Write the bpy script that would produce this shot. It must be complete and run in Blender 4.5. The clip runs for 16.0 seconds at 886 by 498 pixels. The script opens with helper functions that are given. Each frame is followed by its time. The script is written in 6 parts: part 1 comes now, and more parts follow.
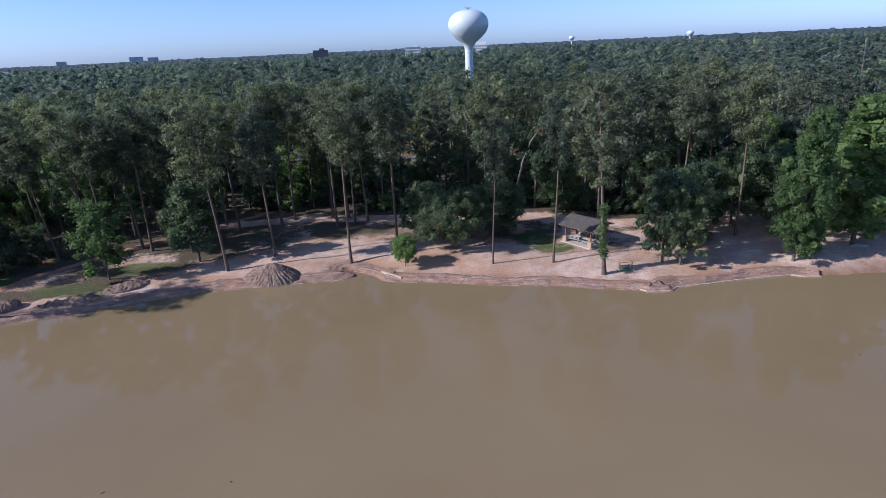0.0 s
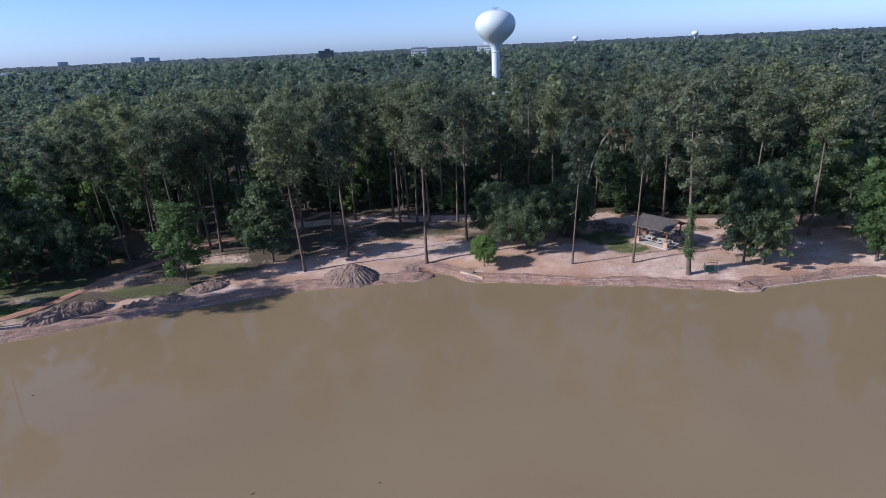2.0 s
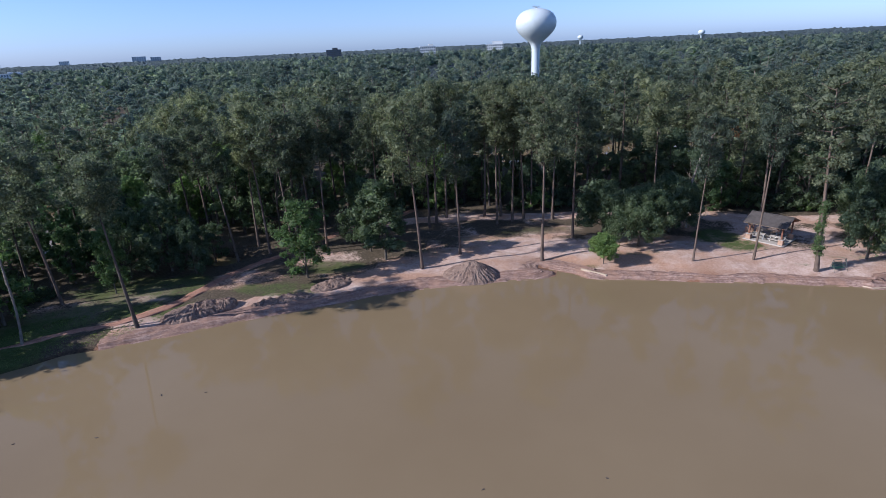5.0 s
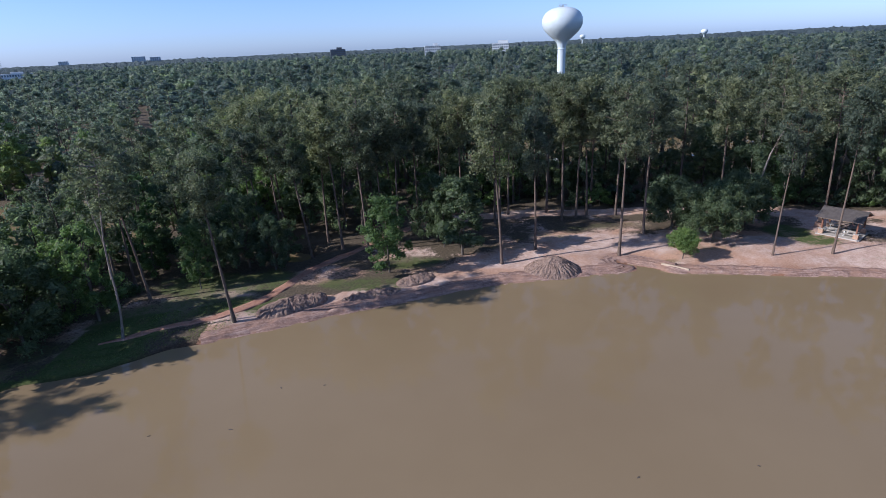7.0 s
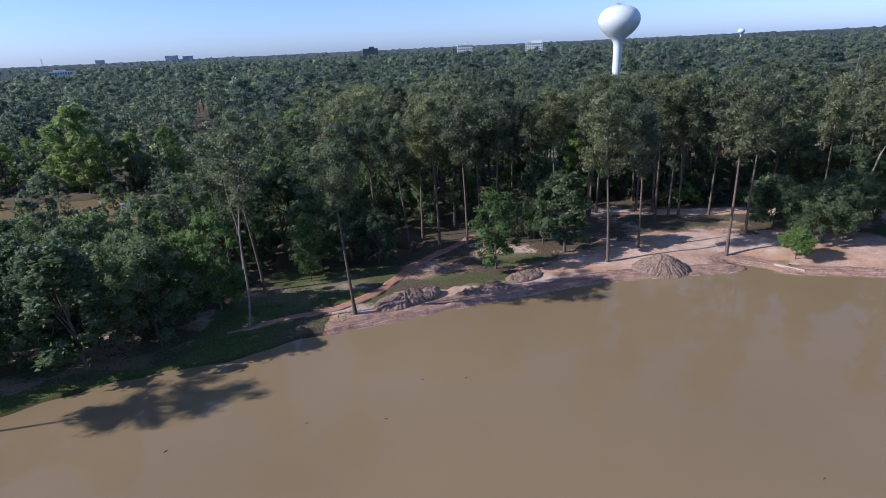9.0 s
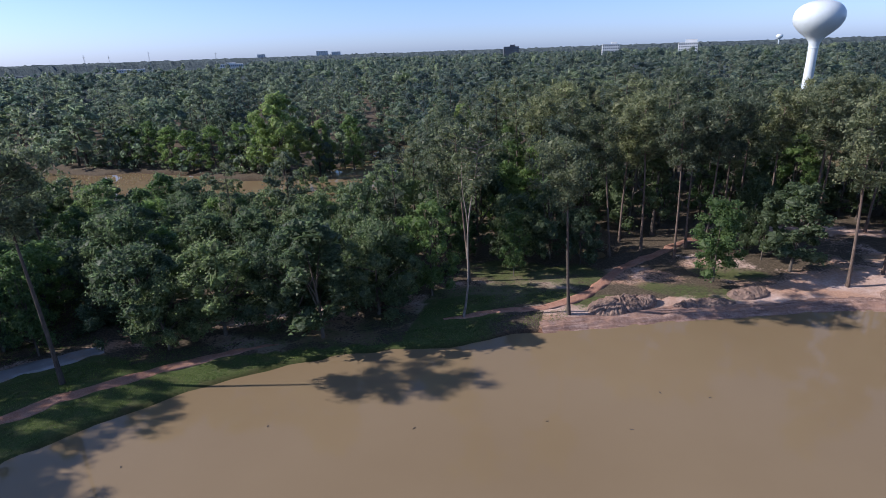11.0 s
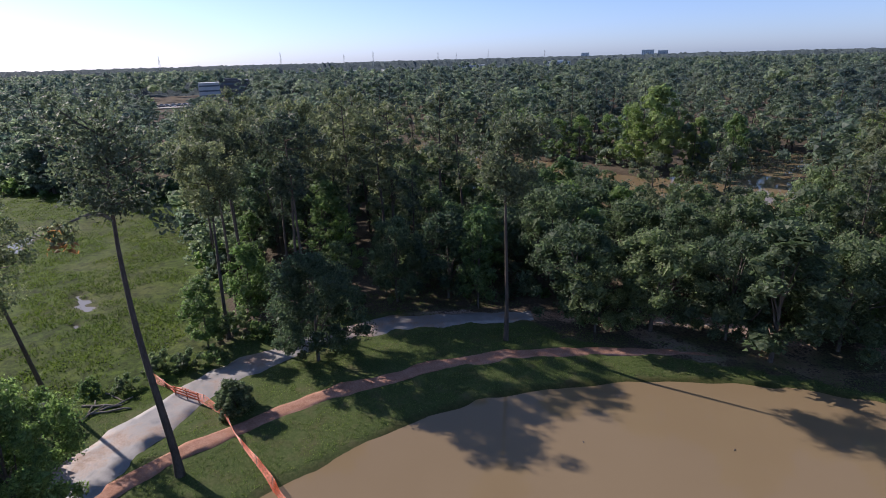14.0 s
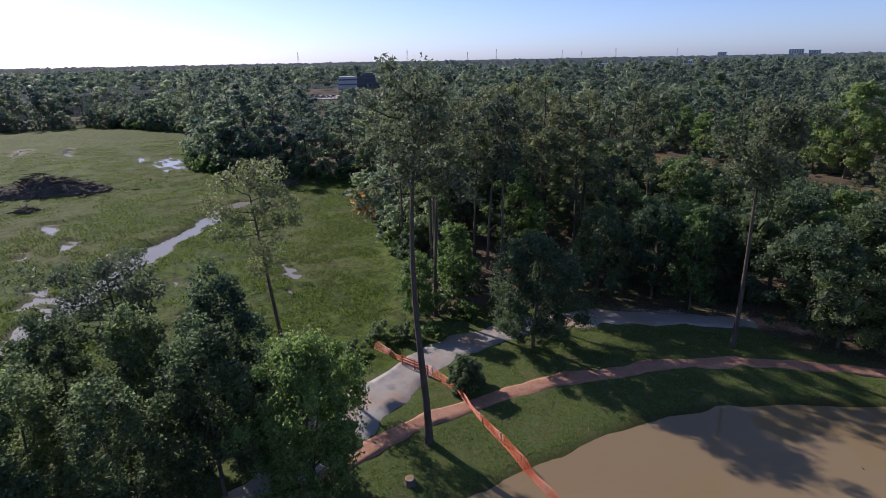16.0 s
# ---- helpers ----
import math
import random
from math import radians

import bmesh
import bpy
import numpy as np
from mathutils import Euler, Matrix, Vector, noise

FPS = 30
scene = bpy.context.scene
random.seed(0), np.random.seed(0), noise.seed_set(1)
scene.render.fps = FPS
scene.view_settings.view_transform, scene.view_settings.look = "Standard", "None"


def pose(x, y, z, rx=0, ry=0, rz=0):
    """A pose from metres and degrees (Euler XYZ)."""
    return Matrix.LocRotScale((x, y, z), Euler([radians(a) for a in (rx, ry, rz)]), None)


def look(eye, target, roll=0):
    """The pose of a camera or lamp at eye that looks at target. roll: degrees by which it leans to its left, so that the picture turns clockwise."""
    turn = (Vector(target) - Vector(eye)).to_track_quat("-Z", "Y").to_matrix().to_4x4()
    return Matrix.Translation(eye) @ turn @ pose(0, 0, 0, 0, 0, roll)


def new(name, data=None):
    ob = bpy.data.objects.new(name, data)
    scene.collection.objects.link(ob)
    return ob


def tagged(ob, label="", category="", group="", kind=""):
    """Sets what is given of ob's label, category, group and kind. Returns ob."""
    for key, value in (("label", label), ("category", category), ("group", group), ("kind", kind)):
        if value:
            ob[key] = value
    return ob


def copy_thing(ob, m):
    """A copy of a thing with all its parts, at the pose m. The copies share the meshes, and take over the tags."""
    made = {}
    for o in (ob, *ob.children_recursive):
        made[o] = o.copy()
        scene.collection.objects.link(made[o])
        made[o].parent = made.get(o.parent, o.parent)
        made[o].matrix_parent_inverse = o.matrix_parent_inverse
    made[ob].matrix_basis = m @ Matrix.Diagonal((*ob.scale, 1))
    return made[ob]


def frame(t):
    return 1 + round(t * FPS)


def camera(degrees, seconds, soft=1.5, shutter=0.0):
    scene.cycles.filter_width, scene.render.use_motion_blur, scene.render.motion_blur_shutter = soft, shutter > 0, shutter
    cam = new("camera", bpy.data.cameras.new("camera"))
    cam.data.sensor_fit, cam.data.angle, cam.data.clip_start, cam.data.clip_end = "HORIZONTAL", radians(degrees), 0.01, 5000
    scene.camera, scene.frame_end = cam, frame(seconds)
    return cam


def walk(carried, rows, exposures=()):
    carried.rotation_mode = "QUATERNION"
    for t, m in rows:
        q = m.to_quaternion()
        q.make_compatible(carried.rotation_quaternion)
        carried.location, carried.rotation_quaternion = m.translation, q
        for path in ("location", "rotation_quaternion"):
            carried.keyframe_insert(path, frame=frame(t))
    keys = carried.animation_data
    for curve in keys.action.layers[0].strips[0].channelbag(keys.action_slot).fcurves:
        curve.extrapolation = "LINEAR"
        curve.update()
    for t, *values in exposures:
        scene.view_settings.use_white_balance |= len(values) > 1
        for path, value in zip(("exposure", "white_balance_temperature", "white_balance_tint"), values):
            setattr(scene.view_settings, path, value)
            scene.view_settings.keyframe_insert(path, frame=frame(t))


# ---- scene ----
cam = camera(77.4, 16.0, 0.7)
PATH = [
    (0, (-1.762, 1.475, 29.914), (-1.864, 3.349, 29.224), -2.7),
    (0.5, (-4.671, 1.233, 30.049), (-4.768, 3.108, 29.358), -2.7),
    (1, (-7.307, 1.245, 30.122), (-7.407, 3.12, 29.432), -2.7),
    (1.5, (-10.087, 1.218, 30.234), (-10.186, 3.093, 29.545), -2.7),
    (2, (-12.915, 1.114, 30.389), (-13.015, 2.988, 29.7), -2.7),
    (2.5, (-15.649, 1.103, 30.52), (-15.751, 2.977, 29.829), -2.7),
    (3, (-18.471, 1.038, 30.652), (-18.571, 2.912, 29.962), -2.7),
    (3.5, (-21.289, 0.964, 30.816), (-21.388, 2.838, 30.125), -2.7),
    (4, (-24.246, 0.825, 30.839), (-24.343, 2.699, 30.148), -2.7),
    (6.5, (-38.628, -0.337, 30.969), (-38.72, 1.537, 30.276), -2.8),
    (7, (-41.686, -0.609, 30.971), (-41.775, 1.265, 30.278), -2.8),
    (7.5, (-44.614, -0.888, 31.012), (-44.701, 0.986, 30.319), -2.7),
    (8, (-47.623, -1.091, 30.959), (-47.713, 0.783, 30.267), -2.7),
    (10.5, (-62.781, -2.313, 31.051), (-63.237, -0.489, 30.368), -2.3),
    (11, (-65.874, -2.747, 30.939), (-66.453, -0.957, 30.26), -2.0),
    (11.5, (-68.767, -3.297, 30.809), (-69.472, -1.551, 30.135), -1.9),
    (12, (-71.617, -4.079, 30.653), (-72.444, -2.386, 29.982), -1.9),
    (12.5, (-74.375, -4.954, 30.382), (-75.335, -3.331, 29.715), -1.8),
    (13, (-77.024, -6.098, 30.174), (-78.148, -4.582, 29.513), -1.8),
    (13.5, (-79.722, -7.418, 29.851), (-80.997, -6.023, 29.193), -1.6),
    (14, (-82.098, -8.97, 29.513), (-83.511, -7.714, 28.861), -1.6),
    (14.5, (-84.252, -10.603, 29.131), (-85.8, -9.514, 28.484), -1.4),
    (15, (-86.327, -12.855, 28.815), (-87.938, -11.863, 28.169), -1.2),
    (15.5, (-88.07, -15.355, 28.584), (-89.7, -14.395, 27.935), -1.1),
    (16, (-89.65, -18.11, 28.194), (-91.285, -17.159, 27.545), -1.1),
]
walk(cam, [(t, look(eye, target, roll)) for t, eye, target, roll in PATH], exposures=((0.0, 0.30, 5660, 14.5), (8.0, 0.35, 5750, 15.5), (12.5, 0.42, 6260, 18.5), (16.0, 0.13, 6450, 20)))

# ---- light ----
SUN_DIR = Vector((-0.957, -0.289, 0.613)).normalized()
world = bpy.data.worlds.new("world")
scene.world = world
world.use_nodes = True
wn, wl = world.node_tree.nodes, world.node_tree.links
sky = wn.new("ShaderNodeTexSky")
sky.sky_type = "NISHITA"
sky.sun_disc = False
sky.sun_elevation = radians(31.5)
sky.sun_rotation = radians(253.2)
sky.air_density, sky.dust_density, sky.ozone_density, sky.altitude = 1.0, 0.9, 3.0, 600
wn["Background"].inputs["Strength"].default_value = 0.095
cool = wn.new("ShaderNodeMix")
cool.data_type, cool.blend_type = "RGBA", "MULTIPLY"
cool.inputs["Factor"].default_value = 1.0
# the humid air whitens the blue towards the horizon all round
way = wn.new("ShaderNodeSeparateXYZ")
wl.new(wn.new("ShaderNodeTexCoord").outputs["Generated"], way.inputs[0])
humid = wn.new("ShaderNodeValToRGB")
humid.color_ramp.elements[0].position, humid.color_ramp.elements[0].color = 0.0, (0.88, 1.09, 1.74, 1)
humid.color_ramp.elements[1].position, humid.color_ramp.elements[1].color = 0.20, (1.02, 1.03, 1.12, 1)
wl.new(way.outputs["Z"], humid.inputs["Fac"])
wl.new(humid.outputs["Color"], cool.inputs["B"])
wl.new(sky.outputs["Color"], cool.inputs["A"])
wl.new([o for o in cool.outputs if o.type == "RGBA"][0], wn["Background"].inputs["Color"])
sun = new("sun", bpy.data.lights.new("sun", "SUN"))
sun.data.energy, sun.data.angle, sun.data.color = 4.6, radians(0.53), (1.0, 0.92, 0.80)
sun.matrix_world = look(SUN_DIR * 200, (0, 0, 0))

# ---- materials ----


def material(name):
    m = bpy.data.materials.new(name)
    m.use_nodes = True
    nt = m.node_tree
    return m, nt, nt.nodes["Principled BSDF"]


def node(nt, kind, **inputs):
    n = nt.nodes.new("ShaderNode" + kind)
    for key, value in inputs.items():
        n.inputs[key.replace("_", " ")].default_value = value
    return n


def noise_tex(nt, scale, detail=4.0, rough=0.6, coords=None):
    n = node(nt, "TexNoise", Scale=scale, Detail=detail, Roughness=rough)
    if coords is None:
        coords = node(nt, "TexCoord").outputs["Object"]
    nt.links.new(coords, n.inputs["Vector"])
    return n.outputs["Fac"]


def ramp(nt, fac, *stops):
    r = nt.nodes.new("ShaderNodeValToRGB")
    els = r.color_ramp.elements
    while len(els) < len(stops):
        els.new(0.5)
    for e, (pos, col) in zip(els, stops):
        e.position, e.color = pos, (*col, 1) if len(col) == 3 else col
    nt.links.new(fac, r.inputs["Fac"])
    return r.outputs["Color"]


def mix(nt, fac, a, b, mode="MIX"):
    m = nt.nodes.new("ShaderNodeMix")
    m.data_type, m.blend_type = "RGBA", mode
    for sock, v in ((m.inputs["Factor"], fac), (m.inputs["A"], a), (m.inputs["B"], b)):
        if hasattr(v, "node"):
            nt.links.new(v, sock)
        elif sock.type == "RGBA":
            sock.default_value = (*v, 1)
        else:
            sock.default_value = v
    return [o for o in m.outputs if o.type == "RGBA"][0]


def math_node(nt, op, a, b=0.0):
    m = nt.nodes.new("ShaderNodeMath")
    m.operation = op
    for sock, v in zip(m.inputs, (a, b)):
        if hasattr(v, "node"):
            nt.links.new(v, sock)
        else:
            sock.default_value = v
    return m.outputs[0]


def bump(nt, bsdf, height, strength=0.4, distance=0.05):
    b = node(nt, "Bump", Strength=strength, Distance=distance)
    nt.links.new(height, b.inputs["Height"])
    nt.links.new(b.outputs["Normal"], bsdf.inputs["Normal"])


def plain(name, dark, light, scale=3.0, rough=0.8, metal=0.0, relief=0.3, depth=0.02):
    """A surface that varies between two colours at two scales, with fine relief."""
    m, nt, b = material(name)
    big, small = noise_tex(nt, scale), noise_tex(nt, scale * 9, 6.0, 0.7)
    f = math_node(nt, "ADD", math_node(nt, "MULTIPLY", big, 0.6), math_node(nt, "MULTIPLY", small, 0.4))
    nt.links.new(ramp(nt, f, (0.32, dark), (0.68, light)), b.inputs["Base Color"])
    b.inputs["Roughness"].default_value, b.inputs["Metallic"].default_value = rough, metal
    if relief:
        bump(nt, b, small, relief, depth)
    return m


def foliage_material(name, dark, light, per_tree=True, glow=0.52, grain=7.0):
    m, nt, b = material(name)
    island = node(nt, "NewGeometry").outputs["Random Per Island"]
    if per_tree:
        tree = node(nt, "ObjectInfo").outputs["Random"]
    else:
        a = node(nt, "Attribute")
        a.attribute_name = "tint"
        tree = a.outputs["Fac"]
    leaf = mix(nt, math_node(nt, "POWER", island, 1.3), tuple(v * 1.38 for v in dark), tuple(v * 1.22 for v in light))
    warm = mix(nt, tree, (0.58, 0.66, 0.66), (1.52, 1.42, 1.06))
    col = mix(nt, 1.0, leaf, warm, "MULTIPLY")
    sprays = noise_tex(nt, grain, 2.0, 0.6)
    col = mix(nt, 1.0, col, ramp(nt, sprays, (0.36, (0.70,) * 3), (0.64, (1.42,) * 3)), "MULTIPLY")
    bump(nt, b, sprays, 0.45, 1.0 / grain)
    nt.links.new(col, b.inputs["Base Color"])
    b.inputs["Roughness"].default_value = 0.52
    b.inputs["Specular IOR Level"].default_value = 0.30
    tr = node(nt, "BsdfTranslucent")
    nt.links.new(mix(nt, 1.0, col, (1.66, 1.80, 1.52), "MULTIPLY"), tr.inputs["Color"])
    ms = node(nt, "MixShader", Fac=glow)
    nt.links.new(b.outputs[0], ms.inputs[1])
    nt.links.new(tr.outputs[0], ms.inputs[2])
    nt.links.new(ms.outputs[0], nt.nodes["Material Output"].inputs["Surface"])
    return m


def ground_material():
    m, nt, b = material("ground")
    pos = node(nt, "TexCoord").outputs["Object"]

    def attr(name):
        a = node(nt, "Attribute")
        a.attribute_name = name
        return a.outputs["Fac"]

    big, mid, fine = (noise_tex(nt, s, 5.0, 0.65, pos) for s in (0.09, 0.55, 4.0))
    grain = noise_tex(nt, 22.0, 3.0, 0.7, pos)
    rag = math_node(nt, "ADD", math_node(nt, "MULTIPLY", mid, 0.55), math_node(nt, "MULTIPLY", fine, 0.45))
    rag = math_node(nt, "MULTIPLY", math_node(nt, "SUBTRACT", rag, 0.5), 1.5)

    def zone(name):
        v = math_node(nt, "ADD", attr(name), rag)
        n = nt.nodes.new("ShaderNodeMapRange")
        n.inputs["From Min"].default_value, n.inputs["From Max"].default_value = 0.38, 0.62
        nt.links.new(v, n.inputs["Value"])
        return n.outputs["Result"]

    litter = ramp(nt, fine, (0.3, (0.046, 0.037, 0.026)), (0.5, (0.095, 0.075, 0.053)), (0.72, (0.19, 0.150, 0.110)))
    drift = math_node(nt, "ADD", math_node(nt, "MULTIPLY", mid, 0.6), math_node(nt, "MULTIPLY", fine, 0.4))
    sand = ramp(nt, drift, (0.34, (0.32, 0.215, 0.165)), (0.46, (0.47, 0.335, 0.275)), (0.56, (0.57, 0.43, 0.365)), (0.70, (0.66, 0.535, 0.47)))
    clay = ramp(nt, fine, (0.3, (0.36, 0.205, 0.14)), (0.7, (0.52, 0.34, 0.245)))
    sand = mix(nt, math_node(nt, "MAXIMUM", zone("clay"), ramp(nt, big, (0.46, (0, 0, 0)), (0.60, (1, 1, 1)))), sand, clay)
    grass = ramp(nt, fine, (0.25, (0.034, 0.054, 0.016)), (0.5, (0.072, 0.102, 0.030)), (0.8, (0.140, 0.152, 0.066)))
    grass = mix(nt, ramp(nt, mid, (0.5, (0, 0, 0)), (0.75, (0.7, 0.7, 0.7))), grass, (0.13, 0.11, 0.06))
    sward = math_node(nt, "ADD", math_node(nt, "MULTIPLY", mid, 0.5), math_node(nt, "ADD", math_node(nt, "MULTIPLY", big, 0.25), math_node(nt, "MULTIPLY", fine, 0.25)))
    field = ramp(nt, sward, (0.38, (0.034, 0.052, 0.010)), (0.46, (0.050, 0.082, 0.012)), (0.54, (0.066, 0.106, 0.014)), (0.64, (0.090, 0.126, 0.022)))
    field = mix(nt, ramp(nt, noise_tex(nt, 0.045, 3.0, 0.6, pos), (0.48, (0, 0, 0)), (0.62, (0.5, 0.5, 0.5))), field, mix(nt, fine, (0.060, 0.064, 0.028), (0.135, 0.128, 0.060)))
    field = mix(nt, 1.0, field, ramp(nt, noise_tex(nt, 1.1, 4.0, 0.75, pos), (0.38, (0.42, 0.45, 0.42)), (0.50, (0.80, 0.82, 0.78)), (0.62, (1.15, 1.12, 1.0))), "MULTIPLY")
    col = mix(nt, zone("sand"), litter, sand)
    col = mix(nt, zone("grass"), col, grass)
    col = mix(nt, zone("field"), col, field)
    wet = attr("wet")
    col = mix(nt, wet, col, mix(nt, 1.0, col, (0.56, 0.47, 0.41), "MULTIPLY"))
    nt.links.new(col, b.inputs["Base Color"])
    b.inputs["Specular IOR Level"].default_value = 0.18
    nt.links.new(ramp(nt, wet, (0.0, (0.92,) * 3), (1.0, (0.72,) * 3)), b.inputs["Roughness"])
    clod = noise_tex(nt, 1.7, 6.0, 0.75, pos)
    relief = math_node(nt, "ADD", math_node(nt, "MULTIPLY", clod, 1.3), math_node(nt, "ADD", fine, math_node(nt, "MULTIPLY", grain, 0.5)))
    bump(nt, b, relief, 0.45, 0.10)
    return m


def water_material(name="muddy_water", dark=(0.220, 0.162, 0.092), light=(0.252, 0.189, 0.112)):
    m, nt, b = material(name)
    pos = node(nt, "TexCoord").outputs["Object"]
    silt = noise_tex(nt, 0.035, 4.0, 0.55, pos)
    col = ramp(nt, silt, (0.3, dark), (0.7, light))
    nt.links.new(col, b.inputs["Base Color"])
    b.inputs["Roughness"].default_value = 0.035
    b.inputs["IOR"].default_value = 1.33
    mp = node(nt, "Mapping", Scale=(1.0, 1.6, 1.0))
    nt.links.new(pos, mp.inputs["Vector"])
    h = math_node(nt, "ADD", noise_tex(nt, 3.2, 3.0, 0.5, mp.outputs[0]), math_node(nt, "MULTIPLY", noise_tex(nt, 0.5, 2.0, 0.5, mp.outputs[0]), 2.0))
    bump(nt, b, h, 0.016, 0.05)
    return m


def bark_material(name, dark, light):
    m, nt, b = material(name)
    pos = node(nt, "TexCoord").outputs["Object"]
    mp = node(nt, "Mapping", Scale=(1.0, 1.0, 0.22))
    nt.links.new(pos, mp.inputs["Vector"])
    f = noise_tex(nt, 9.0, 5.0, 0.7, mp.outputs[0])
    big = noise_tex(nt, 0.6, 2.0, 0.5, pos)
    f2 = math_node(nt, "ADD", math_node(nt, "MULTIPLY", f, 0.7), math_node(nt, "MULTIPLY", big, 0.3))
    nt.links.new(ramp(nt, f2, (0.35, dark), (0.65, light)), b.inputs["Base Color"])
    b.inputs["Roughness"].default_value = 0.9
    bump(nt, b, f, 0.8, 0.05)
    return m


M_GROUND, M_WATER = ground_material(), water_material("muddy_water", (0.208, 0.152, 0.087), (0.238, 0.178, 0.106))
# Pale base colour: the bright sky's reflection is put into the pools.
M_POOL = water_material("pool_water", (0.19, 0.175, 0.16), (0.29, 0.28, 0.27))
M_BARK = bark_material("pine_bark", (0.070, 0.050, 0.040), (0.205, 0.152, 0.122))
# Pine bark darkened all over: the shade on the trunks is put into its colour.
M_BARK_SHADED = bark_material("shaded_bark", (0.045, 0.036, 0.030), (0.13, 0.105, 0.088))
M_BARK_OAK = bark_material("oak_bark", (0.06, 0.05, 0.042), (0.17, 0.145, 0.12))
M_BARK_PALE = bark_material("pale_bark", (0.13, 0.11, 0.095), (0.30, 0.265, 0.23))
M_PINE = foliage_material("pine_needles", (0.054, 0.067, 0.051), (0.142, 0.160, 0.116), glow=0.40)
M_OAK = foliage_material("oak_leaves", (0.046, 0.067, 0.047), (0.116, 0.149, 0.101))
M_FRESH = foliage_material("fresh_leaves", (0.050, 0.084, 0.040), (0.122, 0.172, 0.084))
M_LIME = foliage_material("lime_leaves", (0.080, 0.114, 0.054), (0.165, 0.208, 0.108))
M_DRY = foliage_material("dry_needles", (0.14, 0.07, 0.04), (0.22, 0.13, 0.08))
# Foliage raised towards blue, with the haze over the woods painted in.
M_WOODS_PINE = foliage_material("hazed_woods_needles", (0.062, 0.081, 0.085), (0.130, 0.157, 0.155), per_tree=False, grain=2.2)
M_WOODS_LEAF = foliage_material("hazed_woods_leaves", (0.066, 0.089, 0.082), (0.143, 0.176, 0.150), per_tree=False, grain=2.2)
# Lighter and bluer than leaves: distance haze is put into this colour.
M_CANOPY = plain("hazed_treetops", (0.050, 0.070, 0.076), (0.104, 0.132, 0.140), 0.06, 1.0, 0.0, 1.0, 4.0)
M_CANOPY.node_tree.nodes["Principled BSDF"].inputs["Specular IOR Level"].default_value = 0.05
M_GRASS = foliage_material("grass_blades", (0.048, 0.076, 0.026), (0.122, 0.156, 0.060), per_tree=False)
M_RUSH = foliage_material("meadow_grass", (0.048, 0.074, 0.018), (0.076, 0.100, 0.028), per_tree=False, glow=0.42)


def path_material():
    m, nt, b = material("red_path_gravel")
    pos = node(nt, "TexCoord").outputs["Object"]
    big, mid, fine = (noise_tex(nt, k, 5.0, 0.65, pos) for k in (0.22, 1.1, 9.0))
    f = math_node(nt, "ADD", math_node(nt, "MULTIPLY", mid, 0.5), math_node(nt, "MULTIPLY", fine, 0.5))
    stone = ramp(nt, f, (0.36, (0.25, 0.130, 0.088)), (0.5, (0.36, 0.195, 0.138)), (0.64, (0.45, 0.270, 0.205)))
    mud = ramp(nt, fine, (0.3, (0.15, 0.10, 0.07)), (0.7, (0.27, 0.195, 0.145)))
    col = mix(nt, ramp(nt, math_node(nt, "ADD", math_node(nt, "MULTIPLY", big, 0.6), math_node(nt, "MULTIPLY", mid, 0.4)), (0.56, (0, 0, 0)), (0.66, (0.7, 0.7, 0.7))), stone, mud)
    nt.links.new(col, b.inputs["Base Color"])
    b.inputs["Roughness"].default_value, b.inputs["Specular IOR Level"].default_value = 0.95, 0.15
    bump(nt, b, f, 0.5, 0.04)
    return m


M_PATH = path_material()


def soil_material():
    m, nt, b = material("turned_soil")
    pos = node(nt, "TexCoord").outputs["Object"]
    big, mid, fine = (noise_tex(nt, k, 6.0, 0.7, pos) for k in (0.5, 2.6, 14.0))
    f = math_node(nt, "ADD", math_node(nt, "MULTIPLY", mid, 0.5), math_node(nt, "MULTIPLY", fine, 0.5))
    col = ramp(nt, f, (0.36, (0.105, 0.068, 0.054)), (0.48, (0.225, 0.155, 0.125)), (0.60, (0.37, 0.272, 0.225)))
    nt.links.new(mix(nt, ramp(nt, big, (0.45, (0, 0, 0)), (0.6, (0.8, 0.8, 0.8))), col, mix(nt, fine, (0.22, 0.152, 0.118), (0.39, 0.29, 0.24))), b.inputs["Base Color"])
    b.inputs["Roughness"].default_value, b.inputs["Specular IOR Level"].default_value = 0.95, 0.1
    bump(nt, b, f, 1.0, 0.25)
    return m


def road_material():
    m, nt, b = material("washed_concrete")
    pos = node(nt, "TexCoord").outputs["Object"]
    big, mid, fine = (noise_tex(nt, k, 5.0, 0.65, pos) for k in (0.16, 0.9, 7.0))
    slab = ramp(nt, mid, (0.3, (0.21, 0.20, 0.195)), (0.7, (0.37, 0.35, 0.34)))
    earth = ramp(nt, fine, (0.3, (0.25, 0.165, 0.12)), (0.7, (0.40, 0.295, 0.235)))
    f = math_node(nt, "ADD", math_node(nt, "MULTIPLY", big, 0.75), math_node(nt, "MULTIPLY", mid, 0.25))
    nt.links.new(mix(nt, ramp(nt, f, (0.50, (0, 0, 0)), (0.60, (0.9, 0.9, 0.9))), slab, earth), b.inputs["Base Color"])
    nt.links.new(ramp(nt, mid, (0.35, (0.35,) * 3), (0.6, (0.8,) * 3)), b.inputs["Roughness"])
    bump(nt, b, fine, 0.3, 0.03)
    return m


